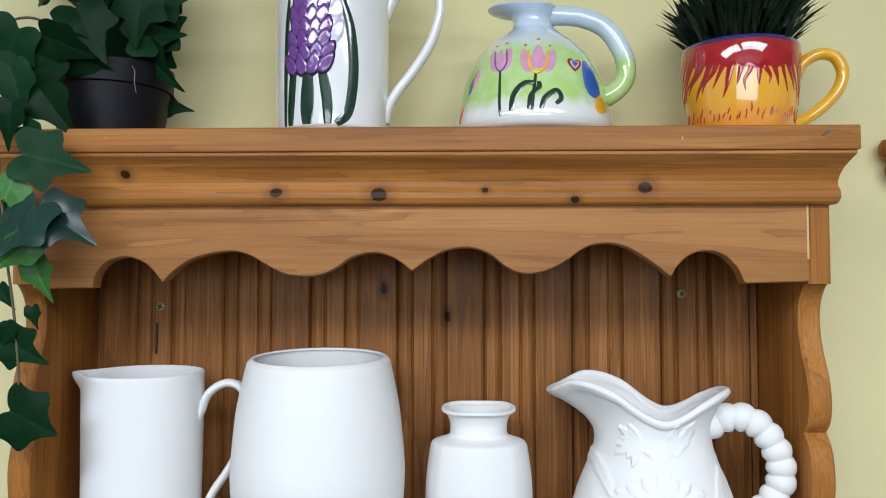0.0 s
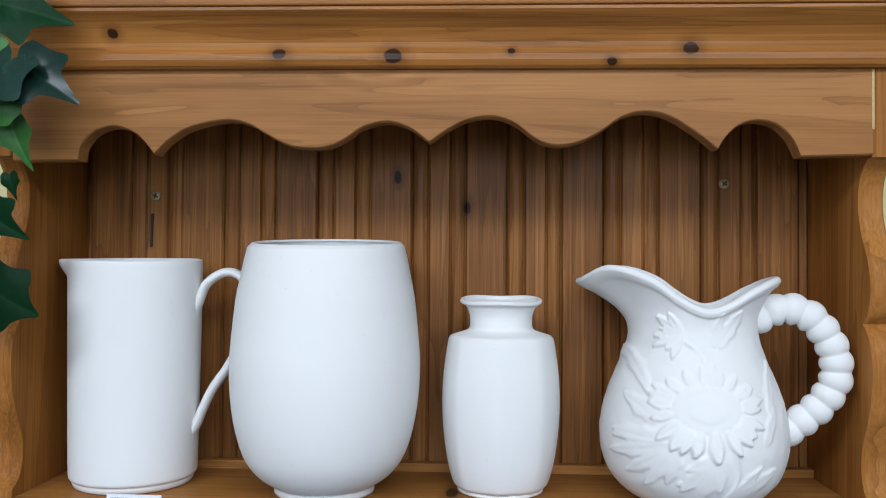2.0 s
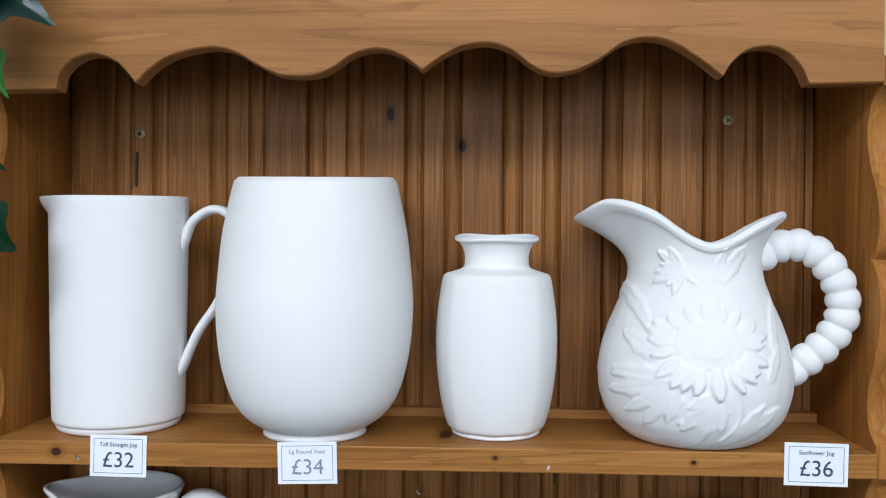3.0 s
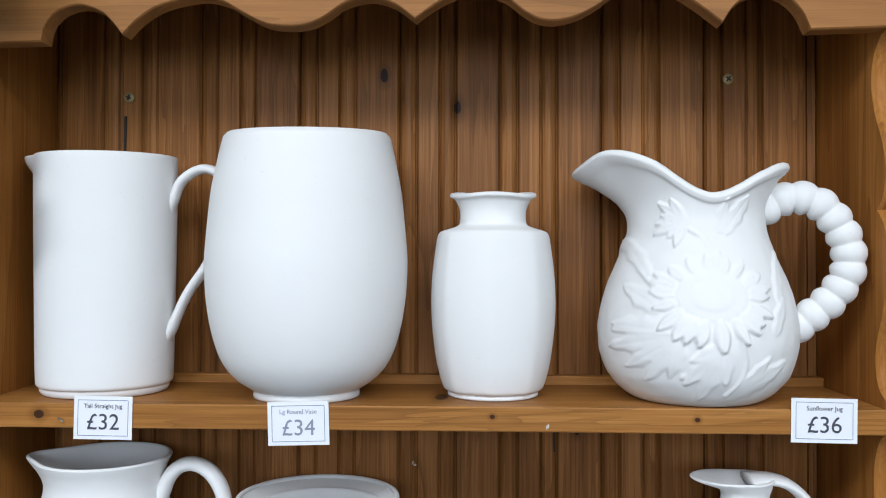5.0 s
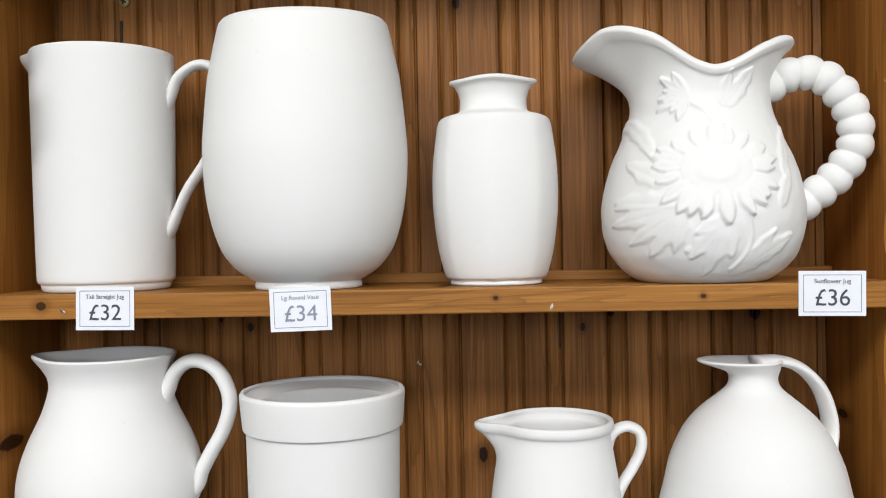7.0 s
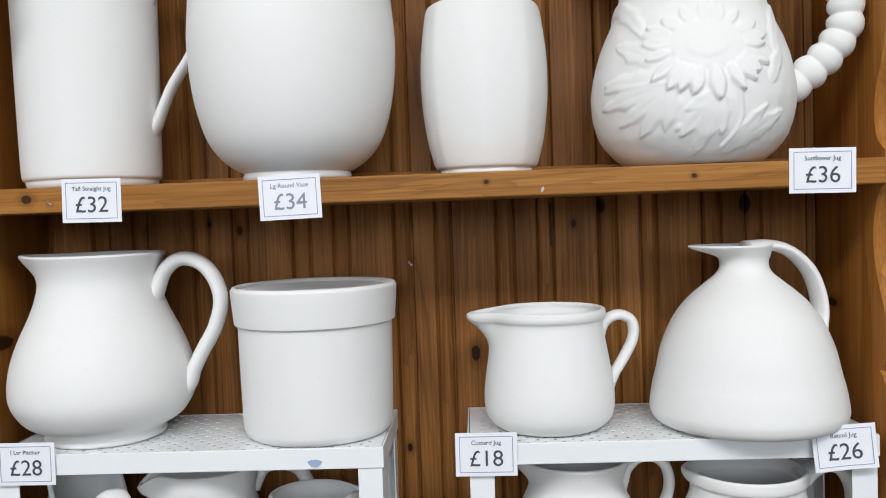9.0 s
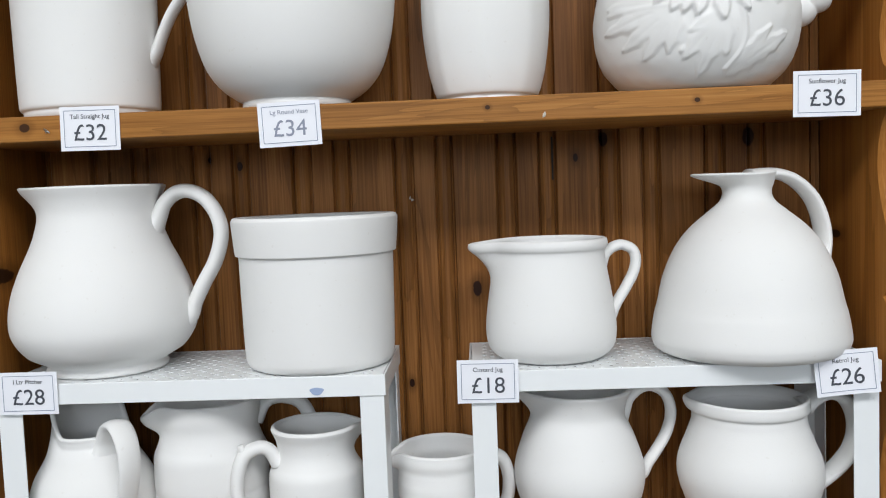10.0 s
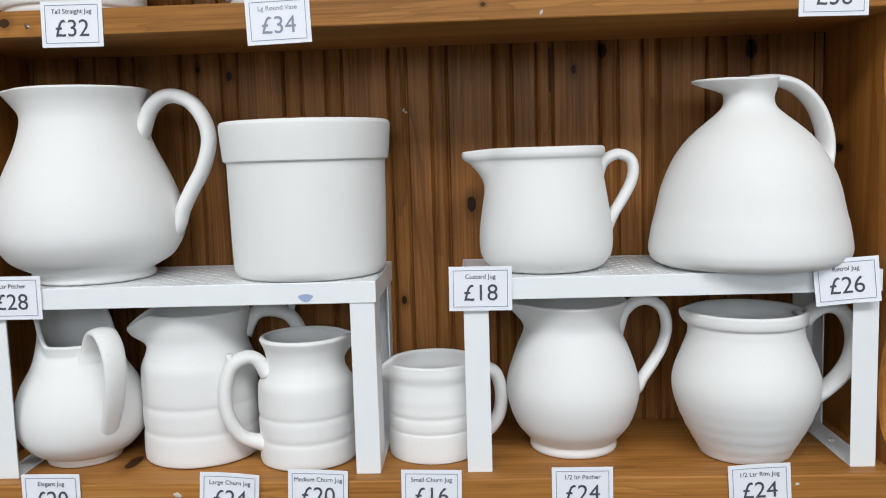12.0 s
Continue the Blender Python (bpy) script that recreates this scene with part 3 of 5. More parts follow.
riser_a = riser(-0.3765, 0.318, "white perforated metal shelf riser with a blue paint smudge")
riser_b = riser(0.008, 0.3205, "white perforated metal shelf riser under two white jugs")
rows = [[Vector((0.0056 * s * math.cos(t) * (1 + 0.15 * math.sin(3 * t)), 0.0, (0.0026 if math.sin(t) > 0 else 0.0036) * s * math.sin(t))) for t in [2 * math.pi * i / 16 for i in range(16)]] for s in (1.0, 0.5)]
part("paint_smudge", grid(rows, False, True), M_BLUE, riser_a, "pale blue paint smudge", m=pose(0.263, -0.0006, 0.1440))

# ---- unglazed white pots ----
PI = math.pi


def pot(name, label, category, x, y, z, bm, turn=0.0, mat=None, group="", m=None):
    t = thing(name, label, category, pose(x, y, z, 0, 0, turn), group)
    body = part("body", bm, mat or M_BISQUE, t)
    return t


TALL = [(0.047, 0.0), (0.0515, 0.0006), (0.0535, 0.0035), (0.0540, 0.0065), (0.0562, 0.0085), (0.0570, 0.014), (0.0576, 0.04), (0.0584, 0.09), (0.0591, 0.14), (0.0597, 0.185), (0.0595, 0.2035)]
TALL_HANDLE = [(0.050, 0.146), (0.0585, 0.166), (0.067, 0.185), (0.085, 0.1955), (0.101, 0.189), (0.1070, 0.165), (0.102, 0.136), (0.089, 0.110), (0.074, 0.088), (0.0650, 0.070), (0.0585, 0.055), (0.0515, 0.044)]
t = pot("tall_straight_jug", "tall straight-sided unglazed white jug with small lip", "jug", -0.3095, 0.066, SHELF_Z, vessel(TALL, lambda a: (0.015 * math.exp(-(turned(a, PI) / 0.22) ** 2), 0.0018 * (1 + math.sin(a))), 0.86, 1.6))
part("handle", handle(TALL_HANDLE, 0.008, 0.0042), M_BISQUE, t)

ROUND = [(0.040, 0.0), (0.0430, 0.0004), (0.0440, 0.003), (0.0438, 0.0065), (0.0478, 0.0085), (0.0602, 0.0175), (0.0713, 0.0325), (0.0790, 0.0555), (0.0833, 0.0805), (0.0850, 0.1060), (0.0845, 0.1260), (0.0805, 0.1690), (0.0765, 0.1910), (0.0712, 0.2120), (0.0695, 0.2160), (0.0680, 0.2170)]
t = pot("round_vase", "large barrel-shaped unglazed white vase on a low foot", "vase", -0.1265, 0.0455, SHELF_Z, vessel(ROUND, lambda a: (0.0, 0.0047 * (1 + math.sin(a))), 0.85, segs=96, wall=0.005))

def foot_ring(parent, r, h):
    """The narrow turned ring that a pot stands on."""
    line = [(r - 0.006, 0.0004), (r - 0.002, -0.0), (r + 0.0004, 0.0008), (r + 0.0007, h * 0.5), (r + 0.0002, h), (r - 0.003, h)]
    rows = [[Vector((q * math.cos(a), q * math.sin(a), z)) for a in [2 * math.pi * i / 64 for i in range(64)]] for q, z in line]
    part("foot_ring", grid(rows, False, False), M_BISQUE, parent, "narrow turned foot ring")


foot_ring(t, 0.0440, 0.0062)

BOTTLE = [(0.034, 0.0), (0.0375, 0.0008), (0.0390, 0.0045), (0.0425, 0.0070), (0.0460, 0.018), (0.0490, 0.032), (0.0520, 0.056), (0.0530, 0.080), (0.0520, 0.104), (0.0490, 0.128), (0.0475, 0.1362), (0.0450, 0.1400), (0.0365, 0.1428), (0.0300, 0.1455), (0.0283, 0.1500), (0.0286, 0.1585), (0.0320, 0.1675), (0.0360, 0.1700), (0.0364, 0.1718)]


def eight_sided(a, z):
    w = step(0.145, 0.134, z) * 0.28
    q = PI / 4
    k = math.cos(q / 2) / math.cos(((a + 0.06) % q) - q / 2)
    return 1 + w * (k * 1.035 - 1)


t = pot("faceted_bottle_vase", "small faceted unglazed white bottle vase with flared neck", "vase", 0.0315, 0.060, SHELF_Z, vessel(BOTTLE, lambda a: (0.0008 * math.cos(4 * a), 0.0022 * math.sin(a) + 0.0009 * math.sin(3 * a)), 0.9, segs=96, wall=0.004, shape=eight_sided, sub=6))

foot_ring(t, 0.0382, 0.0038)

SUN = [(0.044, 0.0), (0.050, 0.0006), (0.0580, 0.0045), (0.0665, 0.012), (0.0750, 0.0240), (0.0805, 0.0420), (0.0815, 0.0600), (0.0785, 0.0795), (0.0725, 0.0985), (0.0645, 0.1175), (0.0575, 0.1365), (0.0540, 0.1480), (0.0530, 0.1555), (0.0532, 0.1590), (0.0552, 0.1610), (0.0562, 0.1640), (0.0556, 0.1660)]


LIP = [(-1.0, 0.0240), (-0.8, 0.0360), (-0.5, 0.0280), (-0.2, 0.0120), (0.05, 0.0030), (0.25, 0.0005), (0.5, 0.0060), (0.8, 0.0190), (1.0, 0.0270)]
SUN_TURN = -13.0


def sun_rim(a):
    c = math.cos(a)
    n = len(LIP) - 1
    k = max(i for i in range(n) if LIP[i][0] <= c + 1e-9)
    (c0, z0), (c1, z1) = LIP[k], LIP[k + 1]
    z_1 = LIP[max(k - 1, 0)][1]
    z2 = LIP[min(k + 2, n)][1]
    t = (c - c0) / (c1 - c0)
    up = 0.5 * (2 * z0 + (z1 - z_1) * t + (2 * z_1 - 5 * z0 + 4 * z1 - z2) * t * t + (3 * z0 - z_1 - 3 * z1 + z2) * t ** 3)
    return 0.048 * max(0.0, -c) ** 1.5 + 0.0185 * max(0.0, c) ** 2.2 + 0.004 * (1 - c * c), up


def lobe(x, z, cx, cz, ang, length, width, height):
    """A petal or leaf blade lying on the pot, round at its root and pointed at its tip."""
    dx, dz = x - cx, z - cz
    u = (dx * math.cos(ang) + dz * math.sin(ang)) / length
    v = (-dx * math.sin(ang) + dz * math.cos(ang)) / width
    if u < -0.05 or u > 1.05:
        return 0.0
    half = max(0.0, math.sin(PI * min(1.0, max(0.0, u * 0.86 + 0.14)))) ** 0.7
    if half <= 0.01:
        return 0.0
    e = abs(v) / half
    return height * step(1.15, 0.60, e) * (0.72 + 0.45 * u) * (1 - 0.22 * step(0.22, 0.0, e))


FLOWER = (-0.006, 0.0880)
PETALS = []
for i in range(22):
    a = 2 * PI * i / 22 + 0.10 * math.sin(5 * i)
    low = 0.5 - 0.5 * math.sin(a)
    PETALS.append((a, 0.012 + 0.008 * low + 0.004 * ((i * 7) % 4) / 3, 0.0034 + 0.0016 * low + 0.0008 * (i % 3), 0.0017 + 0.0021 * low))
# root, direction, length, half width of each leaf blade; blades with one root make a lobed leaf
LEAVES = [(-0.030, 0.060, PI * a, ln, w) for a, ln, w in ((0.97, 0.052, 0.010), (1.08, 0.056, 0.009), (1.20, 0.050, 0.008), (1.32, 0.046, 0.008), (1.43, 0.036, 0.007))]
LEAVES += [(0.000, 0.050, PI * a, ln, w) for a, ln, w in ((1.14, 0.026, 0.007), (1.27, 0.040, 0.008), (1.40, 0.046, 0.008), (1.54, 0.030, 0.007))]
LEAVES += [(0.008, 0.010, PI * 0.17, 0.056, 0.008), (0.012, 0.012, PI * 0.27, 0.040, 0.006), (-0.046, 0.078, PI * 0.80, 0.030, 0.009), (-0.052, 0.105, PI * 0.62, 0.034, 0.007),
           (0.008, 0.138, PI * 0.30, 0.036, 0.007), (0.004, 0.138, PI * 0.42, 0.028, 0.005), (0.050, 0.085, PI * 0.45, 0.040, 0.006), (0.044, 0.060, PI * 0.38, 0.030, 0.006)]
BUD = [(-0.022, 0.1465, PI * (0.66 + 0.12 * i), 0.021 + 0.004 * math.sin(2.1 * i), 0.0042) for i in range(7)]


def sun_relief(x, y, z):
    c, q = math.cos(radians(SUN_TURN)), math.sin(radians(SUN_TURN))
    x, y = x * c - y * q, x * q + y * c
    if y > 0.02:
        return 0.0
    x *= 1.0 + 0.10 * (x / 0.08) ** 2
    h = 0.0
    for cx, cz, a, ln, w in LEAVES:
        ragged = 1 + 0.13 * math.sin(((x - cx) * math.cos(a) + (z - cz) * math.sin(a)) * 520)
        h = max(h, lobe(x, z, cx, cz, a, ln, w * ragged, 0.0014))
    for cx, cz, a, ln, w in BUD:
        h = max(h, lobe(x, z, cx, cz, a, ln, w, 0.0026))
    for a, ln, w, tall in PETALS:
        h = max(h, lobe(x, z, FLOWER[0] + 0.029 * math.cos(a), FLOWER[1] + 0.0195 * math.sin(a), a, ln, w, tall))
    disc = math.hypot((x - FLOWER[0]) / 0.030, (z - FLOWER[1]) / 0.0205)
    h = max(h, 0.0012 * step(1.0, 0.8, disc) + 0.0008 * step(0.62, 0.40, disc))
    for x0, z0, x1, z1, bow in ((0.014, 0.054, 0.006, 0.012, 0.008), (-0.018, 0.140, -0.004, 0.118, 0.004), (-0.068, 0.140, -0.046, 0.092, -0.004), (0.018, 0.058, -0.028, 0.026, -0.012), (-0.080, 0.060, -0.030, 0.060, 0.0)):
        tt = max(0.0, min(1.0, ((x - x0) * (x1 - x0) + (z - z0) * (z1 - z0)) / ((x1 - x0) ** 2 + (z1 - z0) ** 2)))
        q = math.hypot(x - x0 - (x1 - x0) * tt - bow * math.sin(PI * tt), z - z0 - (z1 - z0) * tt)
        h = max(h, 0.0016 * step(0.0028, 0.0008, q))
    return h + 0.0005 * noise.noise(Vector((x * 90, y * 90, z * 90))) * step(0.16, 0.14, z)


t = pot("sunflower_jug", "unglazed white jug with sunflower relief and a wavy pouring lip", "jug", 0.2025, 0.054, SHELF_Z, vessel(SUN, sun_rim, 0.80, 2.4, wall=0.0062, segs=380, sub=14, relief=sun_relief), turn=SUN_TURN)
rope = [(0.050, 0.155), (0.0630, 0.163), (0.0750, 0.1675), (0.0885, 0.166), (0.1005, 0.159), (0.1105, 0.146), (0.1170, 0.131), (0.1193, 0.114), (0.1152, 0.099), (0.1050, 0.084), (0.0940, 0.0735), (0.0830, 0.064), (0.073, 0.059)]
part("rope_handle", sweep([(x, 0, z) for x, z in rope], 0.0140, 0.0140, 16, 20, lambda u: 0.80 + 0.22 * abs(math.sin(PI * 12 * u)) ** 0.75), M_BISQUE, t, "handle modelled as a string of round beads")

PITCHER = [(0.047, 0.0), (0.0512, 0.0006), (0.0525, 0.0035), (0.0515, 0.0080), (0.0580, 0.0115), (0.0690, 0.0185), (0.0785, 0.0330), (0.0803, 0.0480), (0.0770, 0.0680), (0.0695, 0.0880), (0.0595, 0.1085), (0.0540, 0.1235), (0.0515, 0.1360), (0.0535, 0.1465), (0.0575, 0.1550), (0.0585, 0.1572)]
t = pot("round_pitcher", "large round-bellied unglazed white pitcher on a metal riser", "jug", -0.3075, 0.062, LOW_Z + 0.1555, vessel([(r * 0.958, z) for r, z in PITCHER], spout(PI, 0.013, 0.35, 0.001), 0.78, 1.6))
part("handle", handle([(0.045, 0.114), (0.0510, 0.1275), (0.0575, 0.1415), (0.0680, 0.1505), (0.0805, 0.1515), (0.0935, 0.1445), (0.1030, 0.1295), (0.1055, 0.1125), (0.0995, 0.0915), (0.0885, 0.0725), (0.0800, 0.0565), (0.0745, 0.0430), (0.062, 0.034)], 0.010, 0.0062), M_BISQUE, t)

CROCK = [(0.056, 0.0), (0.0610, 0.0008), (0.0640, 0.0045), (0.0652, 0.012), (0.0660, 0.040), (0.0668, 0.082), (0.0670, 0.0945), (0.0676, 0.0962), (0.0694, 0.0972), (0.0700, 0.0990), (0.0712, 0.112), (0.0722, 0.1255), (0.0714, 0.1278)]
CROCK_WALL = 0.0045
t = pot("utensil_crock", "straight unglazed white crock with a deep collar on a riser", "crock", -0.1200, 0.062, LOW_Z + 0.1555, vessel([(r * 0.98, z * 0.98) for r, z in CROCK], wall=CROCK_WALL, segs=80))
ledge = [[Vector((q * math.cos(a), q * math.sin(a), z)) for a in [2 * PI * i / 72 for i in range(72)]] for q, z in ((0.0685, 0.1225), (0.0672, 0.1240), (0.0650, 0.1232), (0.0585, 0.1186), (0.0562, 0.1176), (0.0545, 0.1180), (0.0534, 0.1170), (0.0532, 0.1120), (0.0560, 0.0980))]
part("lid_ledge", grid(ledge, False, False), M_BISQUE, t, "sloping ledge inside the rim")

CUSTARD = [(0.036, 0.0), (0.0430, 0.0008), (0.0500, 0.0060), (0.0540, 0.0135), (0.0550, 0.0275), (0.0528, 0.0470), (0.0496, 0.0665), (0.0470, 0.0830), (0.0468, 0.0895), (0.0486, 0.0922), (0.0494, 0.0950), (0.0490, 0.0982)]
t = pot("custard_jug", "squat unglazed white custard jug on a metal riser", "jug", 0.0785, 0.058, LOW_Z + 0.1555, vessel(CUSTARD, spout(PI, 0.0192, 0.30, -0.002), 0.58, 2.0))
part("handle", handle([(0.043, 0.077), (0.0475, 0.0855), (0.0535, 0.0905), (0.0615, 0.0925), (0.0700, 0.0885), (0.0728, 0.0805), (0.0710, 0.0700), (0.0650, 0.0580), (0.0585, 0.0475), (0.0535, 0.039), (0.050, 0.033)], 0.0075, 0.0045), M_BISQUE, t)

RETRO = [(0.057, 0.0), (0.068, 0.0010), (0.0755, 0.0045), (0.0785, 0.0100), (0.0790, 0.0170), (0.0765, 0.0325), (0.0740, 0.0420), (0.0685, 0.0655), (0.0595, 0.0865), (0.0500, 0.1003), (0.0408, 0.1095), (0.0300, 0.1185), (0.0222, 0.1255), (0.0196, 0.1315), (0.0202, 0.1372), (0.0238, 0.1428), (0.0275, 0.1475)]
RETRO_HANDLE = [(0.002, 0.1465), (0.018, 0.1478), (0.0325, 0.1445), (0.0450, 0.1355), (0.0545, 0.1225), (0.0603, 0.105), (0.0615, 0.090), (0.0590, 0.078)]


def retro_rim(a):
    s = max(0.0, -math.cos(a)) ** 2
    b = max(0.0, math.cos(a)) ** 2
    return 0.0178 * s - 0.004 * b, 0.0005 * s + 0.002 * b


t = pot("retro_jug", "wide conical unglazed white jug with flat lip on a riser", "jug", 0.2425, 0.0515, LOW_Z + 0.1555, vessel(RETRO, retro_rim, 0.93, 1.2, wall=0.0032))
part("handle", handle(RETRO_HANDLE, 0.0165, 0.0046, 0.2), M_BISQUE, t)

ELEGANT = [(0.027, 0.0), (0.0310, 0.0008), (0.0325, 0.0050), (0.0340, 0.0075), (0.0425, 0.0115), (0.0530, 0.0245), (0.0556, 0.0440), (0.0505, 0.0640), (0.0390, 0.0840), (0.0325, 0.1020), (0.0325, 0.1130), (0.0335, 0.1180)]
t = pot("elegant_jug", "curvy unglazed white jug with looped handle under a riser", "jug", -0.3235, 0.053, LOW_Z, vessel([(r * 0.965, z) for r, z in ELEGANT], lambda a: (0.004 * math.exp(-(turned(a, PI) / 0.30) ** 2), -0.016 + 0.028 * step(0.35, -0.45, math.cos(a))), 0.7, 1.5), turn=-42)
part("handle", sweep([(0.030, 0, 0.086), (0.032, 0, 0.099), (0.042, 0, 0.1135), (0.056, 0, 0.1155), (0.068, 0, 0.103), (0.0705, 0, 0.083), (0.064, 0, 0.059), (0.055, 0, 0.041), (0.050, 0, 0.032)], 0.0115, 0.0045, 8, 14, lambda u: 1 - 0.30 * u + 0.25 * max(0, 1 - u / 0.1)), M_BISQUE, t)


def churn(r, h, mouth, neck, low, high):
    """A churn jug: straight ringed body, sloping shoulder, short waisted neck; low and high are the heights of its two grooves."""
    g = 0.0008
    return [(r * 0.86, 0.0), (r * 0.95, 0.0008), (r, h * 0.03), (r, h * (low - 0.045)), (r - g, h * low), (r * 0.998, h * (low + 0.045)), (r, h * (high - 0.045)), (r - g, h * high), (r * 0.998, h * (high + 0.045)), (r * 0.995, h * 0.58), (r * 0.85 + neck * 0.15, h * 0.65), (r * 0.42 + neck * 0.58, h * 0.71), (r * 0.10 + neck * 0.90, h * 0.77), (neck, h * 0.83), (neck * 1.04, h * 0.91), (mouth, h * 0.985), (mouth, h)]


def churn_handle(r, h, reach, crown):
    """A D-shaped handle; reach is how far it stands out, in radii, crown how high it rises, in heights."""
    q = (reach - 1) / 0.66
    return [(r * 0.78, h * (crown - 0.14)), (r * 1.00, h * (crown - 0.02)), (r * (1 + 0.25 * q), h * crown), (r * (1 + 0.52 * q), h * (crown - 0.07)), (r * reach, h * (crown - 0.27)), (r * (1 + 0.60 * q), h * 0.40), (r * (1 + 0.38 * q), h * 0.25), (r * 1.12, h * 0.19), (r * 0.93, h * 0.17)]


for nm, lab, x, y, r, h, mouth, neck, turn, lip, droop, reach, crown, low, high in (
        ("large_churn_jug", "large ringed unglazed white churn jug under a riser", -0.2220, 0.064, 0.0490, 0.1250, 0.0445, 0.0418, 20, 0.0130, -0.011, 1.84, 0.96, 0.216, 0.392),
        ("medium_churn_jug", "medium ringed unglazed white churn jug, handle turned outwards", -0.1258, 0.046, 0.0405, 0.1040, 0.0368, 0.0322, 202, 0.010, -0.004, 1.66, 0.87, 0.21, 0.394),
        ("small_churn_jug", "small ringed unglazed white churn jug between two risers", -0.0190, 0.057, 0.0385, 0.0785, 0.0385, 0.0372, 4, 0.011, -0.009, 1.50, 0.89, 0.31, 0.47)):
    t = pot(nm, lab, "jug", x, y, LOW_Z, vessel(churn(r, h, mouth, neck, low, high), spout(PI, lip, 0.27, droop), 0.72, 1.5), turn=turn, group="churn jugs")
    part("handle", handle(churn_handle(r, h, reach, crown), 0.0078 * (r / 0.042) ** 0.5, 0.0058 * (r / 0.042) ** 0.5), M_BISQUE, t)
    if nm != "small_churn_jug":
        k = 1 + 0.50 * (reach - 1) / 0.66
        part("thumb_rest", sweep([(r * (k - 0.10), 0, h * (crown - 0.06)), (r * k, 0, h * (crown - 0.01)), (r * (k + 0.05), 0, h * (crown + 0.04))], 0.0056, 0.0050, 5, 12, lambda u: 1 - 0.45 * u), M_BISQUE, t)

HALF = [(0.032, 0.0), (0.0350, 0.0006), (0.0362, 0.0035), (0.0358, 0.0080), (0.0385, 0.0115), (0.0480, 0.0240), (0.0545, 0.0440), (0.0545, 0.0620), (0.0475, 0.0850), (0.0405, 0.1020), (0.0398, 0.1100), (0.0425, 0.1190), (0.0460, 0.1265)]
t = pot("half_litre_pitcher", "half-litre round unglazed white pitcher beneath a riser", "jug", 0.0995, 0.062, LOW_Z, vessel([(r * 1.012, z * 0.99) for r, z in HALF], spout(PI, 0.010, 0.35, 0.001), 0.78, 1.6))
part("handle", handle([(0.037, 0.097), (0.0405, 0.106), (0.0445, 0.116), (0.0535, 0.1240), (0.0645, 0.1255), (0.0755, 0.118), (0.0795, 0.103), (0.0757, 0.086), (0.0675, 0.071), (0.0595, 0.059), (0.0545, 0.050), (0.044, 0.043)], 0.0078, 0.0046), M_BISQUE, t)

RIM = [(0.031, 0.0), (0.0360, 0.0006), (0.0380, 0.0035), (0.0426, 0.0120), (0.0504, 0.0270), (0.0572, 0.0440), (0.0600, 0.0590), (0.0582, 0.0730), (0.0525, 0.0880), (0.0478, 0.1010), (0.0466, 0.1080), (0.0464, 0.1120), (0.0486, 0.1140), (0.0494, 0.1175), (0.0492, 0.1225)]
THROWN = lambda a, z: 1 + 0.0045 * math.sin(z * 620) * step(0.06, 0.03, z)
t = pot("rimmed_jug", "half-litre rimmed unglazed white jug with throwing lines", "jug", 0.2385, 0.042, LOW_Z, vessel([(r * 0.975, z * 0.965) for r, z in RIM], spout(PI, 0.0055, 0.30, 0.001), 0.84, 1.6, shape=THROWN))
part("handle", handle([(0.044, 0.110), (0.057, 0.1185), (0.0675, 0.1205), (0.0780, 0.1155), (0.0855, 0.102), (0.0870, 0.087), (0.0830, 0.0725), (0.0740, 0.060), (0.0640, 0.0515), (0.054, 0.047)], 0.0120, 0.0056), M_BISQUE, t)


# ---- price tags ----
def lettering(text, size, depth=0.00008):
    cu = bpy.data.curves.new("lettering", "FONT")
    cu.body, cu.size, cu.align_x, cu.align_y, cu.extrude = text, size, "CENTER", "CENTER", depth
    ob = bpy.data.objects.new("lettering", cu)
    scene.collection.objects.link(ob)
    bpy.context.view_layer.update()
    me = bpy.data.meshes.new_from_object(ob.evaluated_get(bpy.context.evaluated_depsgraph_get()))
    bpy.data.objects.remove(ob)
    return me


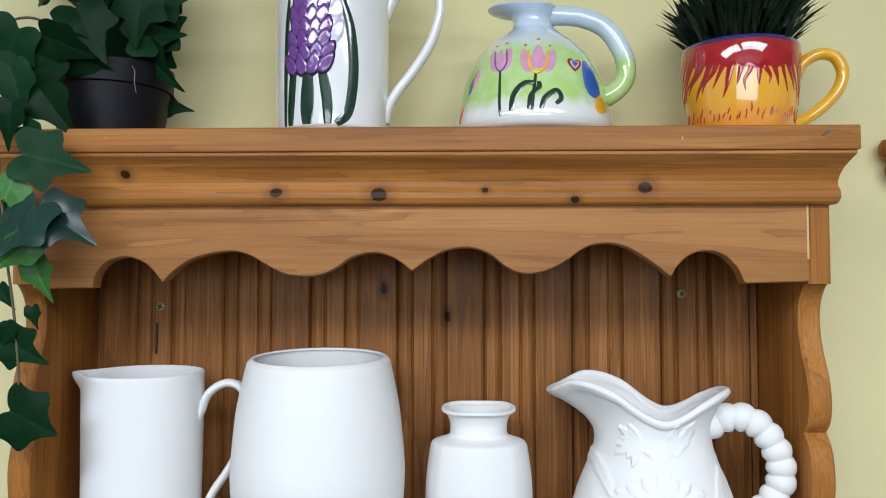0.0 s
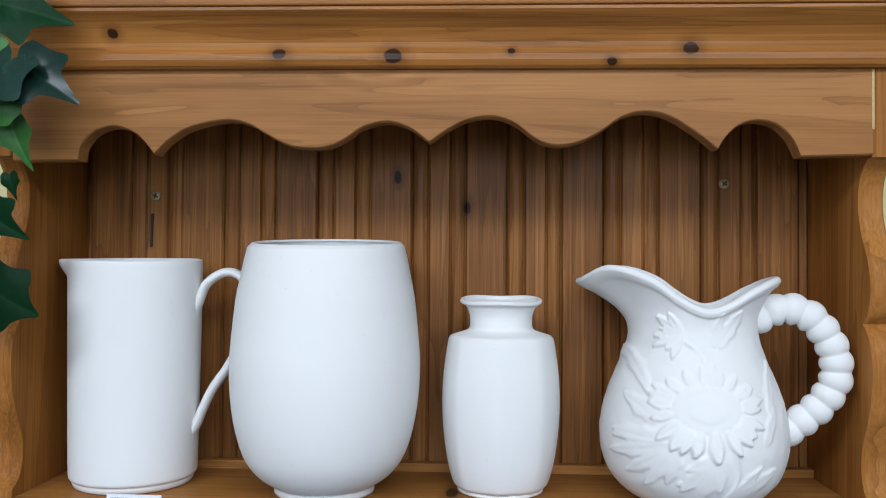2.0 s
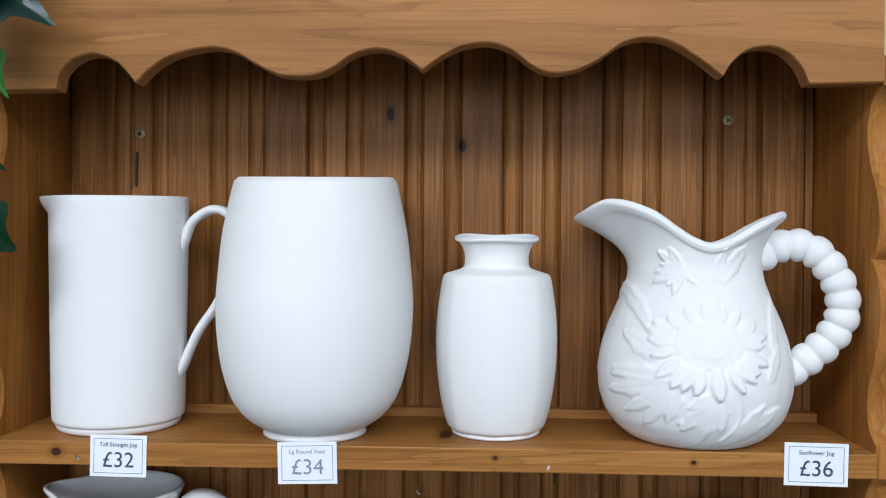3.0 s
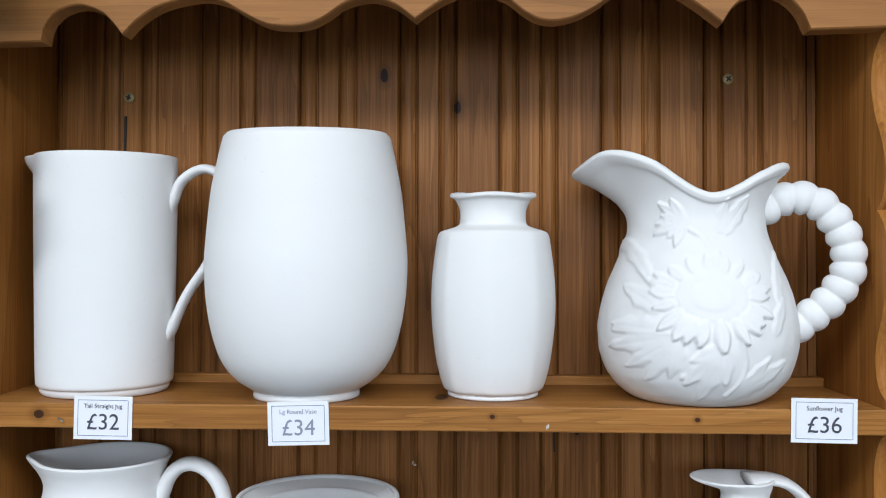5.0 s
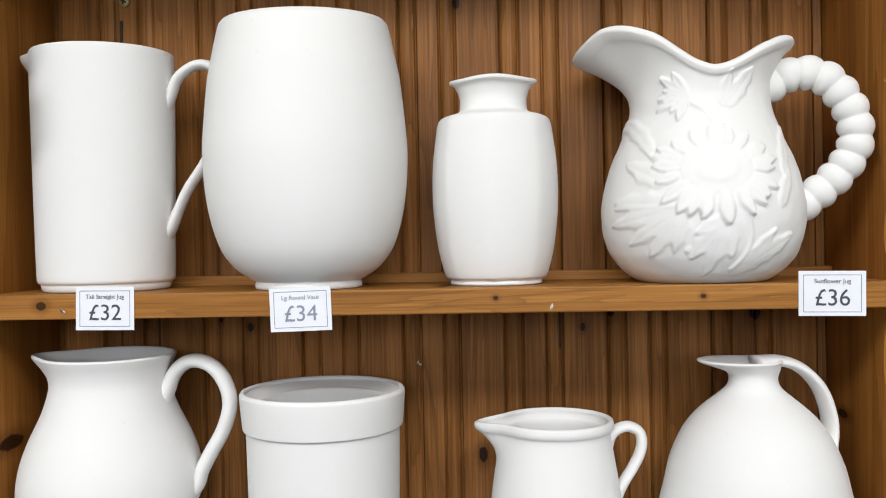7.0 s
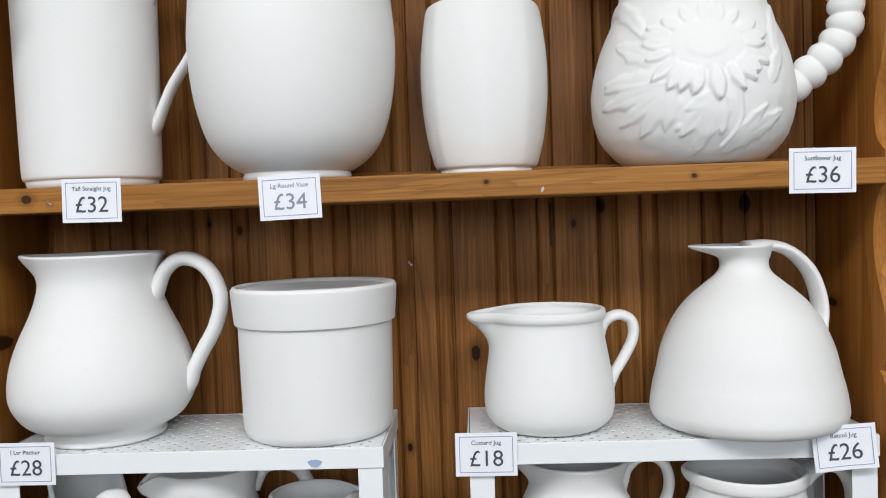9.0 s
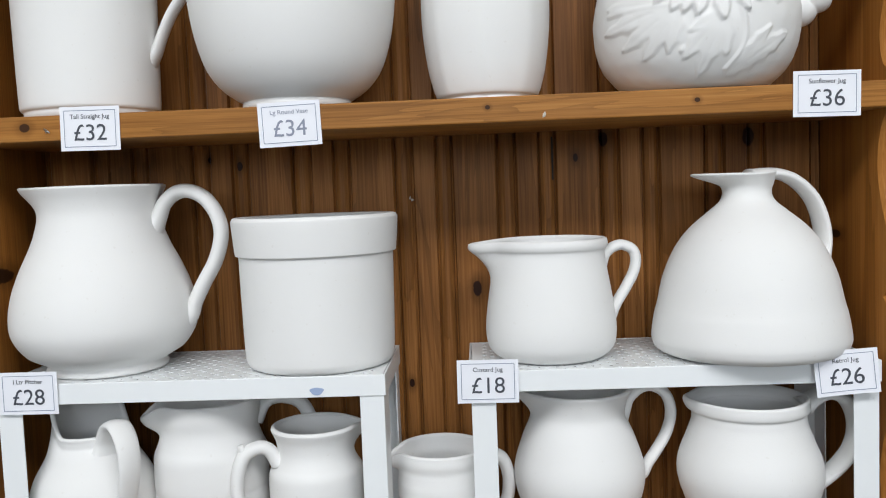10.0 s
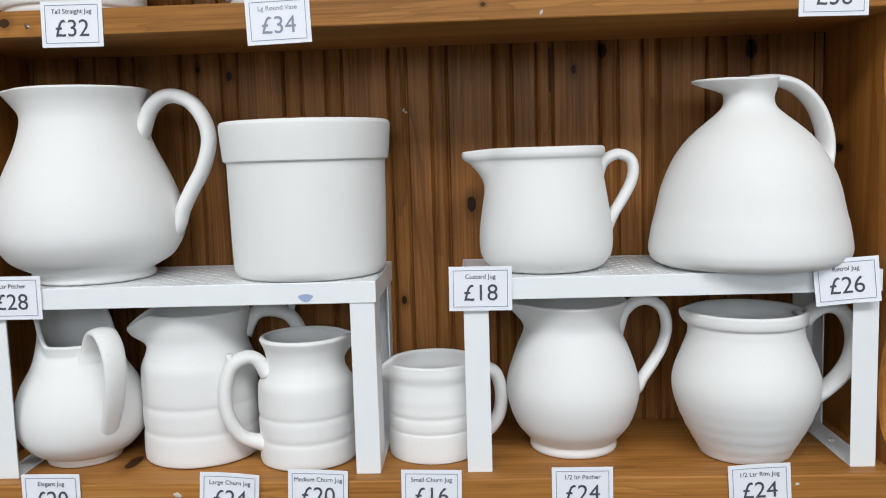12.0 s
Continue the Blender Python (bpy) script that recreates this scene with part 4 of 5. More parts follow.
def tag(title, price, x, z, y=-0.0012, w=0.0475, h=0.0345, turn=0.0, lean=0.0, curl=0.0, ink=None):
    ink = ink or M_INK
    t = thing("price_tag", f"small white printed price card reading {title} {price}", "price tag", pose(x, y, z, 90 + lean, turn, 0), "price tags")
    bm = bmesh.new()
    bend = lambda u, v: curl * (u / w) ** 2 + curl * 0.4 * max(0, u * v) / (w * h)
    nx, ny = 12, 6
    layers = []
    for d in (0.0, -0.0005):
        layers.append([[bm.verts.new((w * (i / nx - 0.5), h * (j / ny - 0.5), d + bend(w * (i / nx - 0.5), h * (j / ny - 0.5)))) for i in range(nx + 1)] for j in range(ny + 1)])
    for L in layers:
        for j in range(ny):
            for i in range(nx):
                bm.faces.new((L[j][i], L[j][i + 1], L[j + 1][i + 1], L[j + 1][i]))
    a, b = layers
    rimline = [(0, i) for i in range(nx)] + [(j, nx) for j in range(ny)] + [(ny, nx - i) for i in range(nx)] + [(ny - j, 0) for j in range(ny)]
    for (j0, i0), (j1, i1) in zip(rimline, rimline[1:] + rimline[:1]):
        bm.faces.new((a[j0][i0], a[j1][i1], b[j1][i1], b[j0][i0]))
    part("card", bm, M_CARD, t, smooth=False)
    iw, ih, lw = w * 0.43, h * 0.41, 0.00022
    bm = bmesh.new()
    for (x0, x1, y0, y1) in ((-iw, iw, ih - lw, ih + lw), (-iw, iw, -ih - lw, -ih + lw), (-iw - lw, -iw + lw, -ih, ih), (iw - lw, iw + lw, -ih, ih)):
        k = 10
        for q in range(k):
            u0, u1 = x0 + (x1 - x0) * q / k, x0 + (x1 - x0) * (q + 1) / k
            v = [bm.verts.new((uu, vv, 0.0003 + bend(uu, vv))) for uu, vv in ((u0, y0), (u1, y0), (u1, y1), (u0, y1))]
            bm.faces.new(v)
    part("border_rule", bm, M_LINE, t, smooth=False)
    for nm, text, size, dy in (("title", title, 0.0050, 0.27), ("price", price, 0.0180, -0.11)):
        me = lettering(text, size)
        for v in me.vertices:
            v.co.y += dy * h
            v.co.z += 0.0003 + bend(v.co.x, v.co.y)
        me.materials.clear()
        me.materials.append(ink)
        ob = new(nm, me)
        ob.parent = t
        tagged(ob, f"printed words {text}")
    return t


tag("Tall Straight Jug", "£32", -0.282, 1.5385, turn=0.6, lean=-1)
tag("Lg Round Vase", "£34", -0.124, 1.5355, w=0.0490, turn=-1.6, ink=M_INK_PALE)
tag("Sunflower Jug", "£36", 0.287, 1.5415, w=0.0505, turn=0.8)
tag("I Ltr Pitcher", "£28", -0.347, 1.3290, w=0.0480, turn=0.3)
tag("Custard Jug", "£18", 0.0230, 1.3280, w=0.0485, turn=0.4)
tag("Retrol Jug", "£26", 0.2985, 1.3280, y=-0.005, w=0.0485, turn=-4.0, lean=-4, curl=0.006)
for title, price, x, z, turn, curl in (("Elegant Jug", "£20", -0.321, 1.172, 0.5, 0.002), ("Large Churn Jug", "£24", -0.178, 1.171, 4.0, 0.006), ("Medium Churn Jug", "£20", -0.108, 1.1725, 2.5, 0.003),
                                       ("Small Churn Jug", "£16", -0.019, 1.171, 1.2, 0.0), ("1/2 ltr Pitcher", "£24", 0.098, 1.1715, 0.0, 0.0), ("1/2 Ltr Rim Jug", "£24", 0.233, 1.172, -3.0, 0.003)):
    tag(title, price, x, z, y=-0.0132, w=0.0470, turn=turn, curl=curl)


# ---- glazed pots on top of the rack ----
def lookup(profile):
    line = [(p.x, p.y) for p in spline([(r, z, 0) for r, z in profile], 6)]

    def radius(z):
        for (r0, z0), (r1, z1) in zip(line, line[1:]):
            if z0 <= z <= z1 and z1 > z0:
                return r0 + (r1 - r0) * (z - z0) / (z1 - z0)
        return line[-1][0]
    return radius


def brushed(name, outline, centre_angle, radius, mat, parent, lift=0.0005, label="", drop=0.0):
    """A brushed shape on a turned pot: outline in metres (along the girth, up), seen from outside."""
    outline = [(u, v - drop) for u, v in outline]
    def on(u, v, extra):
        r = radius(v) + extra
        a = centre_angle + u / max(radius(v), 0.02)
        return Vector((r * math.cos(a), r * math.sin(a), v))
    bm = bmesh.new()
    cu = sum(p[0] for p in outline) / len(outline)
    cv = sum(p[1] for p in outline) / len(outline)
    rings = []
    for s, e in ((1.0, lift * 0.3), (0.85, lift), (0.5, lift), (0.2, lift)):
        rings.append([bm.verts.new(on(cu + (u - cu) * s, cv + (v - cv) * s, e)) for u, v in outline])
    n = len(outline)
    for a, b in zip(rings, rings[1:]):
        for i in range(n):
            bm.faces.new((a[i], a[(i + 1) % n], b[(i + 1) % n], b[i]))
    bm.faces.new(rings[-1])
    return part(name, bm, mat, parent, label)


def stroke(name, line, wide, centre_angle, radius, mat, parent, lift=0.0006, label="", taper=False, drop=0.0):
    """A brush stroke along a line on a turned pot."""
    pts = spline([(u, v - drop, 0) for u, v in line], 6)
    bm = bmesh.new()
    rows = []
    for i, p in enumerate(pts):
        t = (pts[min(i + 1, len(pts) - 1)] - pts[max(i - 1, 0)]).normalized()
        k = i / (len(pts) - 1)
        w = wide * (0.35 + 0.65 * math.sin(PI * min(1, max(0.0, k * 0.86 + 0.08))) ** 0.5)
        if taper:
            w = wide * (1.0 - k) ** 0.75 + 0.0001
        row = []
        for s, e in ((-1, 0.15), (-0.6, 1), (0.6, 1), (1, 0.15)):
            u, v = p.x - t.y * w * s, p.y + t.x * w * s
            r = radius(v) + lift * e
            a = centre_angle + u / max(radius(v), 0.02)
            row.append(bm.verts.new((r * math.cos(a), r * math.sin(a), v)))
        rows.append(row)
    for a, b in zip(rows, rows[1:]):
        for i in range(3):
            bm.faces.new((a[i], a[i + 1], b[i + 1], b[i]))
    return part(name, bm, mat, parent, label)


def petal(cu, cv, ang, length, width, n=14):
    out = []
    for i in range(n):
        t = 2 * PI * i / n
        a, b = length * 0.5 * math.cos(t), width * 0.5 * math.sin(t) * (1 - 0.35 * math.cos(t))
        out.append((cu + a * math.cos(ang) - b * math.sin(ang), cv + a * math.sin(ang) + b * math.cos(ang)))
    return out


FRONT = -PI / 2
# tall jug with painted hyacinth
PJ = [(r * 0.975, z) for r, z in TALL]
pj = pot("painted_tall_jug", "tall glossy white jug with hand-painted purple hyacinth", "jug", -0.116, 0.052, TOP_Z, vessel(PJ, spout(PI, 0.014, 0.2, 0.001), 0.86, 1.6), mat=M_GLAZE)
part("handle", handle([(0.052, 0.128), (0.062, 0.148), (0.080, 0.166), (0.101, 0.162), (0.1095, 0.141), (0.1015, 0.107), (0.0845, 0.077), (0.0655, 0.052), (0.0555, 0.034), (0.052, 0.020)], 0.0075, 0.0052), M_GLAZE, pj)
rj = lookup(PJ)
for line, w in (([(-0.0435, 0.0092), (-0.0435, 0.06), (-0.0415, 0.105), (-0.038, 0.134)], 0.0032), ([(-0.036, 0.0092), (-0.035, 0.03), (-0.033, 0.055), (-0.030, 0.066)], 0.0048), ([(-0.0165, 0.0092), (-0.0165, 0.03), (-0.0155, 0.062)], 0.0070),
                ([(0.004, 0.0092), (0.0035, 0.03), (0.000, 0.055), (-0.003, 0.070)], 0.0052), ([(0.012, 0.0092), (0.024, 0.022), (0.029, 0.060), (0.026, 0.100), (0.017, 0.131)], 0.0052)):
    stroke("painted_leaf", line, w, FRONT, rj, M_DKGREEN, pj, label="dark green painted leaf")
rng = random.Random(4)
for row in range(9):
    v = 0.068 + row * 0.0118
    half = 0.019 * (1 - 0.06 * row)
    for k in range(4):
        u = -0.0165 + half * (k - 1.5) / 1.5 + 0.003 * (row % 2)
        tilt = PI / 2 - 0.42 * (k - 1.5) / 1.5 * (1.4 if row < 2 else 0.8)
        ln = 0.0195 if row else 0.023
        brushed("outline", petal(u, v, tilt, ln * 1.20, 0.0140), FRONT, rj, M_BLACKLINE, pj, 0.0004 + 0.00012 * (9 - row) + 0.00004 * (k % 2))
        brushed("petal", petal(u, v, tilt, ln * 1.10, 0.0127), FRONT, rj, M_PURPLE, pj, 0.00048 + 0.00012 * (9 - row) + 0.00004 * (k % 2), label="purple painted petal")
# pale petals at the upper right that colour in the window's reflection
for u, v, a in ((0.0125, 0.099, 1.1), (0.012, 0.120, 1.3)):
    brushed("petal", petal(u, v, a, 0.026, 0.014), FRONT, rj, M_LILAC, pj, 0.0006, label="pale lilac petal with window glare painted in")

# round jug with painted tulips
pr = pot("painted_retro_jug", "glossy conical jug hand-painted with tulips on green", "jug", 0.0870, 0.052, TOP_Z, vessel([(r, z * 0.91) for r, z in RETRO], retro_rim, 0.93, 1.2, wall=0.0032), mat=M_MEADOW)
part("handle", handle([(0.012, 0.1290), (0.027, 0.1295), (0.050, 0.1270), (0.073, 0.1165), (0.088, 0.0960), (0.094, 0.0760), (0.0905, 0.0595), (0.079, 0.0485), (0.066, 0.0430)], 0.0105, 0.0098, 0.2), M_MEADOW, pr)
rr = lookup([(r, z * 0.91) for r, z in RETRO])
TURNED = FRONT - 0.14
stroke("painted_stem", [(-0.0265, 0.020), (-0.0275, 0.040), (-0.0275, 0.065)], 0.0016, TURNED, rr, M_DKGREEN, pr, drop=0.008)
for u in (-0.0345, -0.021):
    brushed("petal", petal(u, 0.078, 1.57 + (0.25 if u < -0.03 else -0.25), 0.026, 0.011), TURNED, rr, M_PINK, pr, 0.0004, label="pink painted petal", drop=0.008)
brushed("petal", petal(-0.0275, 0.077, 1.57, 0.024, 0.010), TURNED, rr, M_PINK, pr, 0.0007, drop=0.008)
stroke("painted_outline", [(-0.034, 0.088), (-0.033, 0.073), (-0.0275, 0.065), (-0.021, 0.073), (-0.0215, 0.088)], 0.0009, TURNED, rr, M_PURPLE, pr, 0.0011, drop=0.008)
for u, tilt in ((-0.002, 0.3), (0.020, -0.3)):
    brushed("petal", petal(u, 0.074, 1.57 + tilt, 0.026, 0.012), TURNED, rr, M_PINK, pr, 0.0004, drop=0.008)
brushed("petal", petal(0.009, 0.078, 1.57, 0.026, 0.013), TURNED, rr, M_PINK, pr, 0.0007, drop=0.008)
stroke("painted_outline", [(0.000, 0.084), (0.001, 0.068), (0.008, 0.061), (0.016, 0.068), (0.018, 0.084)], 0.0016, TURNED, rr, M_YELLOW, pr, 0.0011, drop=0.008)
stroke("painted_stem", [(0.007, 0.060), (0.006, 0.050), (0.004, 0.024)], 0.0016, TURNED, rr, M_DKGREEN, pr, drop=0.008)
for line, w in (([(-0.016, 0.024), (-0.013, 0.040), (-0.004, 0.050), (0.006, 0.051)], 0.0030), ([(0.001, 0.025), (0.003, 0.038), (0.010, 0.046), (0.010, 0.052)], 0.0026), ([(0.012, 0.025), (0.016, 0.036), (0.026, 0.043), (0.031, 0.036), (0.026, 0.030)], 0.0028)):
    stroke("painted_leaf", line, w, TURNED, rr, M_DKGREEN, pr, drop=0.008)
for cu, cv, mt, s in ((0.046, 0.079, M_RED, 1.0), (0.046, 0.079, M_LILAC, 0.72), (0.046, 0.0795, M_BLUEGL, 0.45)):
    heart = [(cu + s * 0.0085 * math.sin(t) ** 3, cv + s * 0.0085 * (0.81 * math.cos(t) - 0.31 * math.cos(2 * t) - 0.125 * math.cos(3 * t))) for t in [2 * PI * i / 22 for i in range(22)]]
    brushed("painted_heart", heart, TURNED, rr, mt, pr, 0.0004 + 0.0004 * (1 - s), drop=0.015)
brushed("painted_patch", petal(0.067, 0.060, 2.0, 0.042, 0.024), TURNED, rr, M_BLUEGL, pr, 0.0005, label="blue painted petal", drop=0.008)
brushed("painted_patch", petal(0.081, 0.036, 1.8, 0.020, 0.022), TURNED, rr, M_YELLOW, pr, 0.0005, label="yellow painted petal", drop=0.008)
for cu, cv, mt in ((-0.060, 0.062, M_ORANGE), (-0.064, 0.058, M_BLUEGL), (-0.080, 0.030, M_ORANGE), (-0.056, 0.065, M_PINK)):
    brushed("painted_patch", petal(cu, cv, 1.15, 0.022, 0.006), TURNED, rr, mt, pr, 0.0005, drop=0.008)
for cu, cv in ((-0.033, 0.095), (-0.022, 0.096), (-0.003, 0.091), (0.009, 0.098), (0.020, 0.090)):
    brushed("painted_dot", petal(cu, cv, 0, 0.0035, 0.0032, 8), TURNED, rr, M_ORANGE, pr, 0.0006, drop=0.008)

# big cup with flame rays and tufted grass
MUG = [(0.040, 0.0), (0.0440, 0.0008), (0.0475, 0.005), (0.0500, 0.014), (0.0535, 0.034), (0.0560, 0.058), (0.0572, 0.075), (0.0568, 0.0885), (0.0564, 0.0910)]
mug = pot("sunburst_cup", "large glossy yellow cup painted with red flames", "cup", 0.2945, 0.052, TOP_Z, vessel(MUG), mat=M_SUNGLAZE)
part("handle", handle([(0.052, 0.060), (0.062, 0.078), (0.078, 0.0875), (0.094, 0.085), (0.102, 0.070), (0.097, 0.052), (0.082, 0.035), (0.064, 0.022), (0.050, 0.016)], 0.0075, 0.0060), M_YELLOW, mug, "yellow glazed loop handle")
rm = lookup(MUG)
rng = random.Random(9)
rows = [[Vector(((rm(z) + e) * math.cos(a), (rm(z) + e) * math.sin(a), z - dz * (0.5 + 0.5 * math.sin(a * 23 + math.sin(a * 7))) - (0.009 * max(0.0, -math.sin(a)) ** 3 if z < 0.075 else 0.0)) ) for a in [2 * PI * i / 160 for i in range(160)]] for z, e, dz in ((0.0895, 0.0003, 0.0), (0.086, 0.0006, 0.0), (0.078, 0.0006, 0.0), (0.074, 0.0006, 0.0), (0.071, 0.0004, 0.003))]
part("red_band", grid(rows, False, False), M_RED, mug, "deep red painted band")
rows = [[Vector((r * math.cos(a), r * math.sin(a), z)) for a in [2 * PI * i / 64 for i in range(64)]] for r, z in ((0.0573, 0.0882), (0.0571, 0.0915), (0.0545, 0.0935), (0.0518, 0.0913), (0.0512, 0.085))]
part("blue_rim", grid(rows, False, False), M_NAVY, mug, "navy blue painted rim")
for i in range(23):
    u = -0.090 + 0.180 * i / 22 + rng.uniform(-0.0012, 0.0012)
    ln = rng.uniform(0.024, 0.038)
    fan, sway = u * 0.30, rng.uniform(-0.0022, 0.0022)
    stroke("painted_flame", [(u * 0.84, 0.080), (u * 0.95 + fan * 0.2 + sway, 0.071 - ln * 0.35), (u + fan * 0.7 - sway, 0.070 - ln * 0.7), (u + fan, 0.069 - ln)], rng.uniform(0.0028, 0.0042), FRONT, rm, M_RED, mug, taper=True)
for i in range(40):
    u = -0.085 + 0.17 * i / 39 + rng.uniform(-0.002, 0.002)
    z = rng.uniform(0.012, 0.020)
    stroke("painted_fleck", [(u, z), (u + 0.0006, z + 0.003), (u + rng.uniform(0, 0.002), z + rng.uniform(0.004, 0.009))], 0.0006, FRONT, rm, M_RED, mug)
bm = bmesh.new()
rng = random.Random(21)
for i in range(900):
    a, q = rng.uniform(0, 2 * PI), math.sqrt(rng.random())
    lift = rng.random()
    rad = (0.045 + 0.010 * lift) * q
    base = Vector((rad * math.cos(a), rad * math.sin(a), 0.087 + 0.050 * lift * (1 - 0.35 * q)))
    ln, spread = rng.uniform(0.022, 0.048), q * rng.uniform(0.2, 0.85)
    d = Vector((math.cos(a) * spread, math.sin(a) * spread, 1)).normalized()
    a2 = rng.uniform(0, 2 * PI)
    side = Vector((math.cos(a2), math.sin(a2), 0)) * rng.uniform(0.0018, 0.0032)
    bend = Vector((math.cos(a), math.sin(a), -0.5)) * spread * ln * 0.42
    prev = None
    for s, w in ((0.0, 0.5), (0.35, 1.0), (0.7, 0.8), (1.0, 0.05)):
        p = base + d * ln * s + bend * s * s
        row = (bm.verts.new(p - side * w), bm.verts.new(p + Vector((0, 0, 0.0006)) * w), bm.verts.new(p + side * w))
        if prev:
            bm.faces.new((prev[0], prev[1], row[1], row[0]))
            bm.faces.new((prev[1], prev[2], row[2], row[1]))
        prev = row
grass = thing("grass_plant", "dense tuft of dark green artificial grass in the cup", "plant", pose(0.2945, 0.052, TOP_Z))
part("grass_tuft", bm, M_GRASS, grass)
rows = [[Vector((r * math.cos(a), r * math.sin(a), z)) for a in [2 * PI * i / 32 for i in range(32)]] for r, z in ((0.045, 0.072), (0.0505, 0.088), (0.02, 0.091))]
part("moss_base", grid(rows), M_SOIL, grass)

# stand-in for a small brown piece beside the rack; its turned form is made up
bracket = thing("brown_wall_piece", "small brown wooden stand-in for an unidentified piece by the yellow wall", "bracket", pose(0.490, WALL_Y, 1.985))
bm = grid([[Vector((q * math.cos(a), q * 0.9 * math.sin(a) - 0.018, z)) for a in [2 * PI * i / 24 for i in range(24)]] for q, z in ((0.006, -0.026), (0.012, -0.022), (0.015, -0.014), (0.011, -0.006), (0.012, -0.003), (0.019, 0.002), (0.020, 0.012), (0.017, 0.018))])
part("block", bm, M_SIDE, bracket)

# ---- ivy ----
ivy = thing("ivy_plant", "trailing artificial ivy in a black plastic pot", "plant", pose(-0.3465, 0.060, TOP_Z))
POT = [(0.045, 0.0), (0.0490, 0.001), (0.0505, 0.006), (0.0575, 0.0565), (0.0578, 0.0575), (0.0600, 0.0582), (0.0606, 0.061), (0.0615, 0.0805), (0.0613, 0.0825)]
part("thread", sweep([(0.0400, -0.0485, 0.0700), (0.0425, -0.0477, 0.0640), (0.0415, -0.0465, 0.0550), (0.0430, -0.0445, 0.0440)], 0.00022, 0.00022, 6, 6), M_FLECK, ivy, "loose pale thread on the pot")
part("plant_pot", vessel([(r, z * 0.94) for r, z in POT], wall=0.0025), M_BLACKPOT, ivy, "black plastic nursery pot")
rows = [[Vector((r * math.cos(a), r * math.sin(a), z)) for a in [2 * PI * i / 32 for i in range(32)]] for r, z in ((0.0560, 0.062), (0.0575, 0.073), (0.03, 0.076))]
part("soil", grid(rows), M_SOIL, ivy)


def leaf_mesh(kind, mat, fold, curl):
    """An ivy leaf one unit long with five pointed lobes, folded at the midrib and curled at the tip. It lies in x, y with its tip at +y."""
    half = {0: [(0, 0.84), (0.10, 0.62), (0.20, 0.43), (0.32, 0.40), (0.45, 0.33), (0.38, 0.16), (0.37, 0.0), (0.36, -0.13), (0.22, -0.19), (0.08, -0.13)],
            1: [(0, 0.92), (0.09, 0.66), (0.20, 0.42), (0.29, 0.34), (0.36, 0.24), (0.33, 0.08), (0.31, -0.06), (0.20, -0.17), (0.07, -0.12)],
            2: [(0, 0.76), (0.13, 0.58), (0.27, 0.46), (0.40, 0.42), (0.51, 0.32), (0.44, 0.14), (0.44, -0.02), (0.46, -0.16), (0.28, -0.23), (0.09, -0.15)]}[kind]
    ring = [(x, y) for x, y in half] + [(0.0, -0.06)] + [(-x, y) for x, y in half[:0:-1]]
    pts = [(p.x, p.y) for p in spline([(x, y, 0) for x, y in ring], 3, True)]
    bm = bmesh.new()

    def lift(x, y):
        return fold * abs(x) - curl * max(0, y) ** 2 - 0.35 * x * x + 0.025 * math.sin(9 * y + 4 * abs(x)) * abs(x) * 2
    spine = 0.18
    rings = []
    for s in (1.0, 0.72, 0.40):
        rings.append([bm.verts.new((x * s, spine + (y - spine) * s, lift(x * s, spine + (y - spine) * s))) for x, y in pts])
    n = len(pts)
    for a, b in zip(rings, rings[1:]):
        for i in range(n):
            bm.faces.new((a[i], a[(i + 1) % n], b[(i + 1) % n], b[i]))
    c = bm.verts.new((0, spine, lift(0, spine)))
    for i in range(n):
        bm.faces.new((rings[-1][i], rings[-1][(i + 1) % n], c))
    return mesh_of("leaf", bm, mat)


KINDS = {(k, m): leaf_mesh(k, mt, f, c) for m, mt in enumerate((M_LEAF, M_LEAF_YOUNG, M_LEAF_GLOSS)) for k, f, c in ((0, 0.22, 0.20), (1, 0.30, 0.30), (2, 0.14, 0.12))}


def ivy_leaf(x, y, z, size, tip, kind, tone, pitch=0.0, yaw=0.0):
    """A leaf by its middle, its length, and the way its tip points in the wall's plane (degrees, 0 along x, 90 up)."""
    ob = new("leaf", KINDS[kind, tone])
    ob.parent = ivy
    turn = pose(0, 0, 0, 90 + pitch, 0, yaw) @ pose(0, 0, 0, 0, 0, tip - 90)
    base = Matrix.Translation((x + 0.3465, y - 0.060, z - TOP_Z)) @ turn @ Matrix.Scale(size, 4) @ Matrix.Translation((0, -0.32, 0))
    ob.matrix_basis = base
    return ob


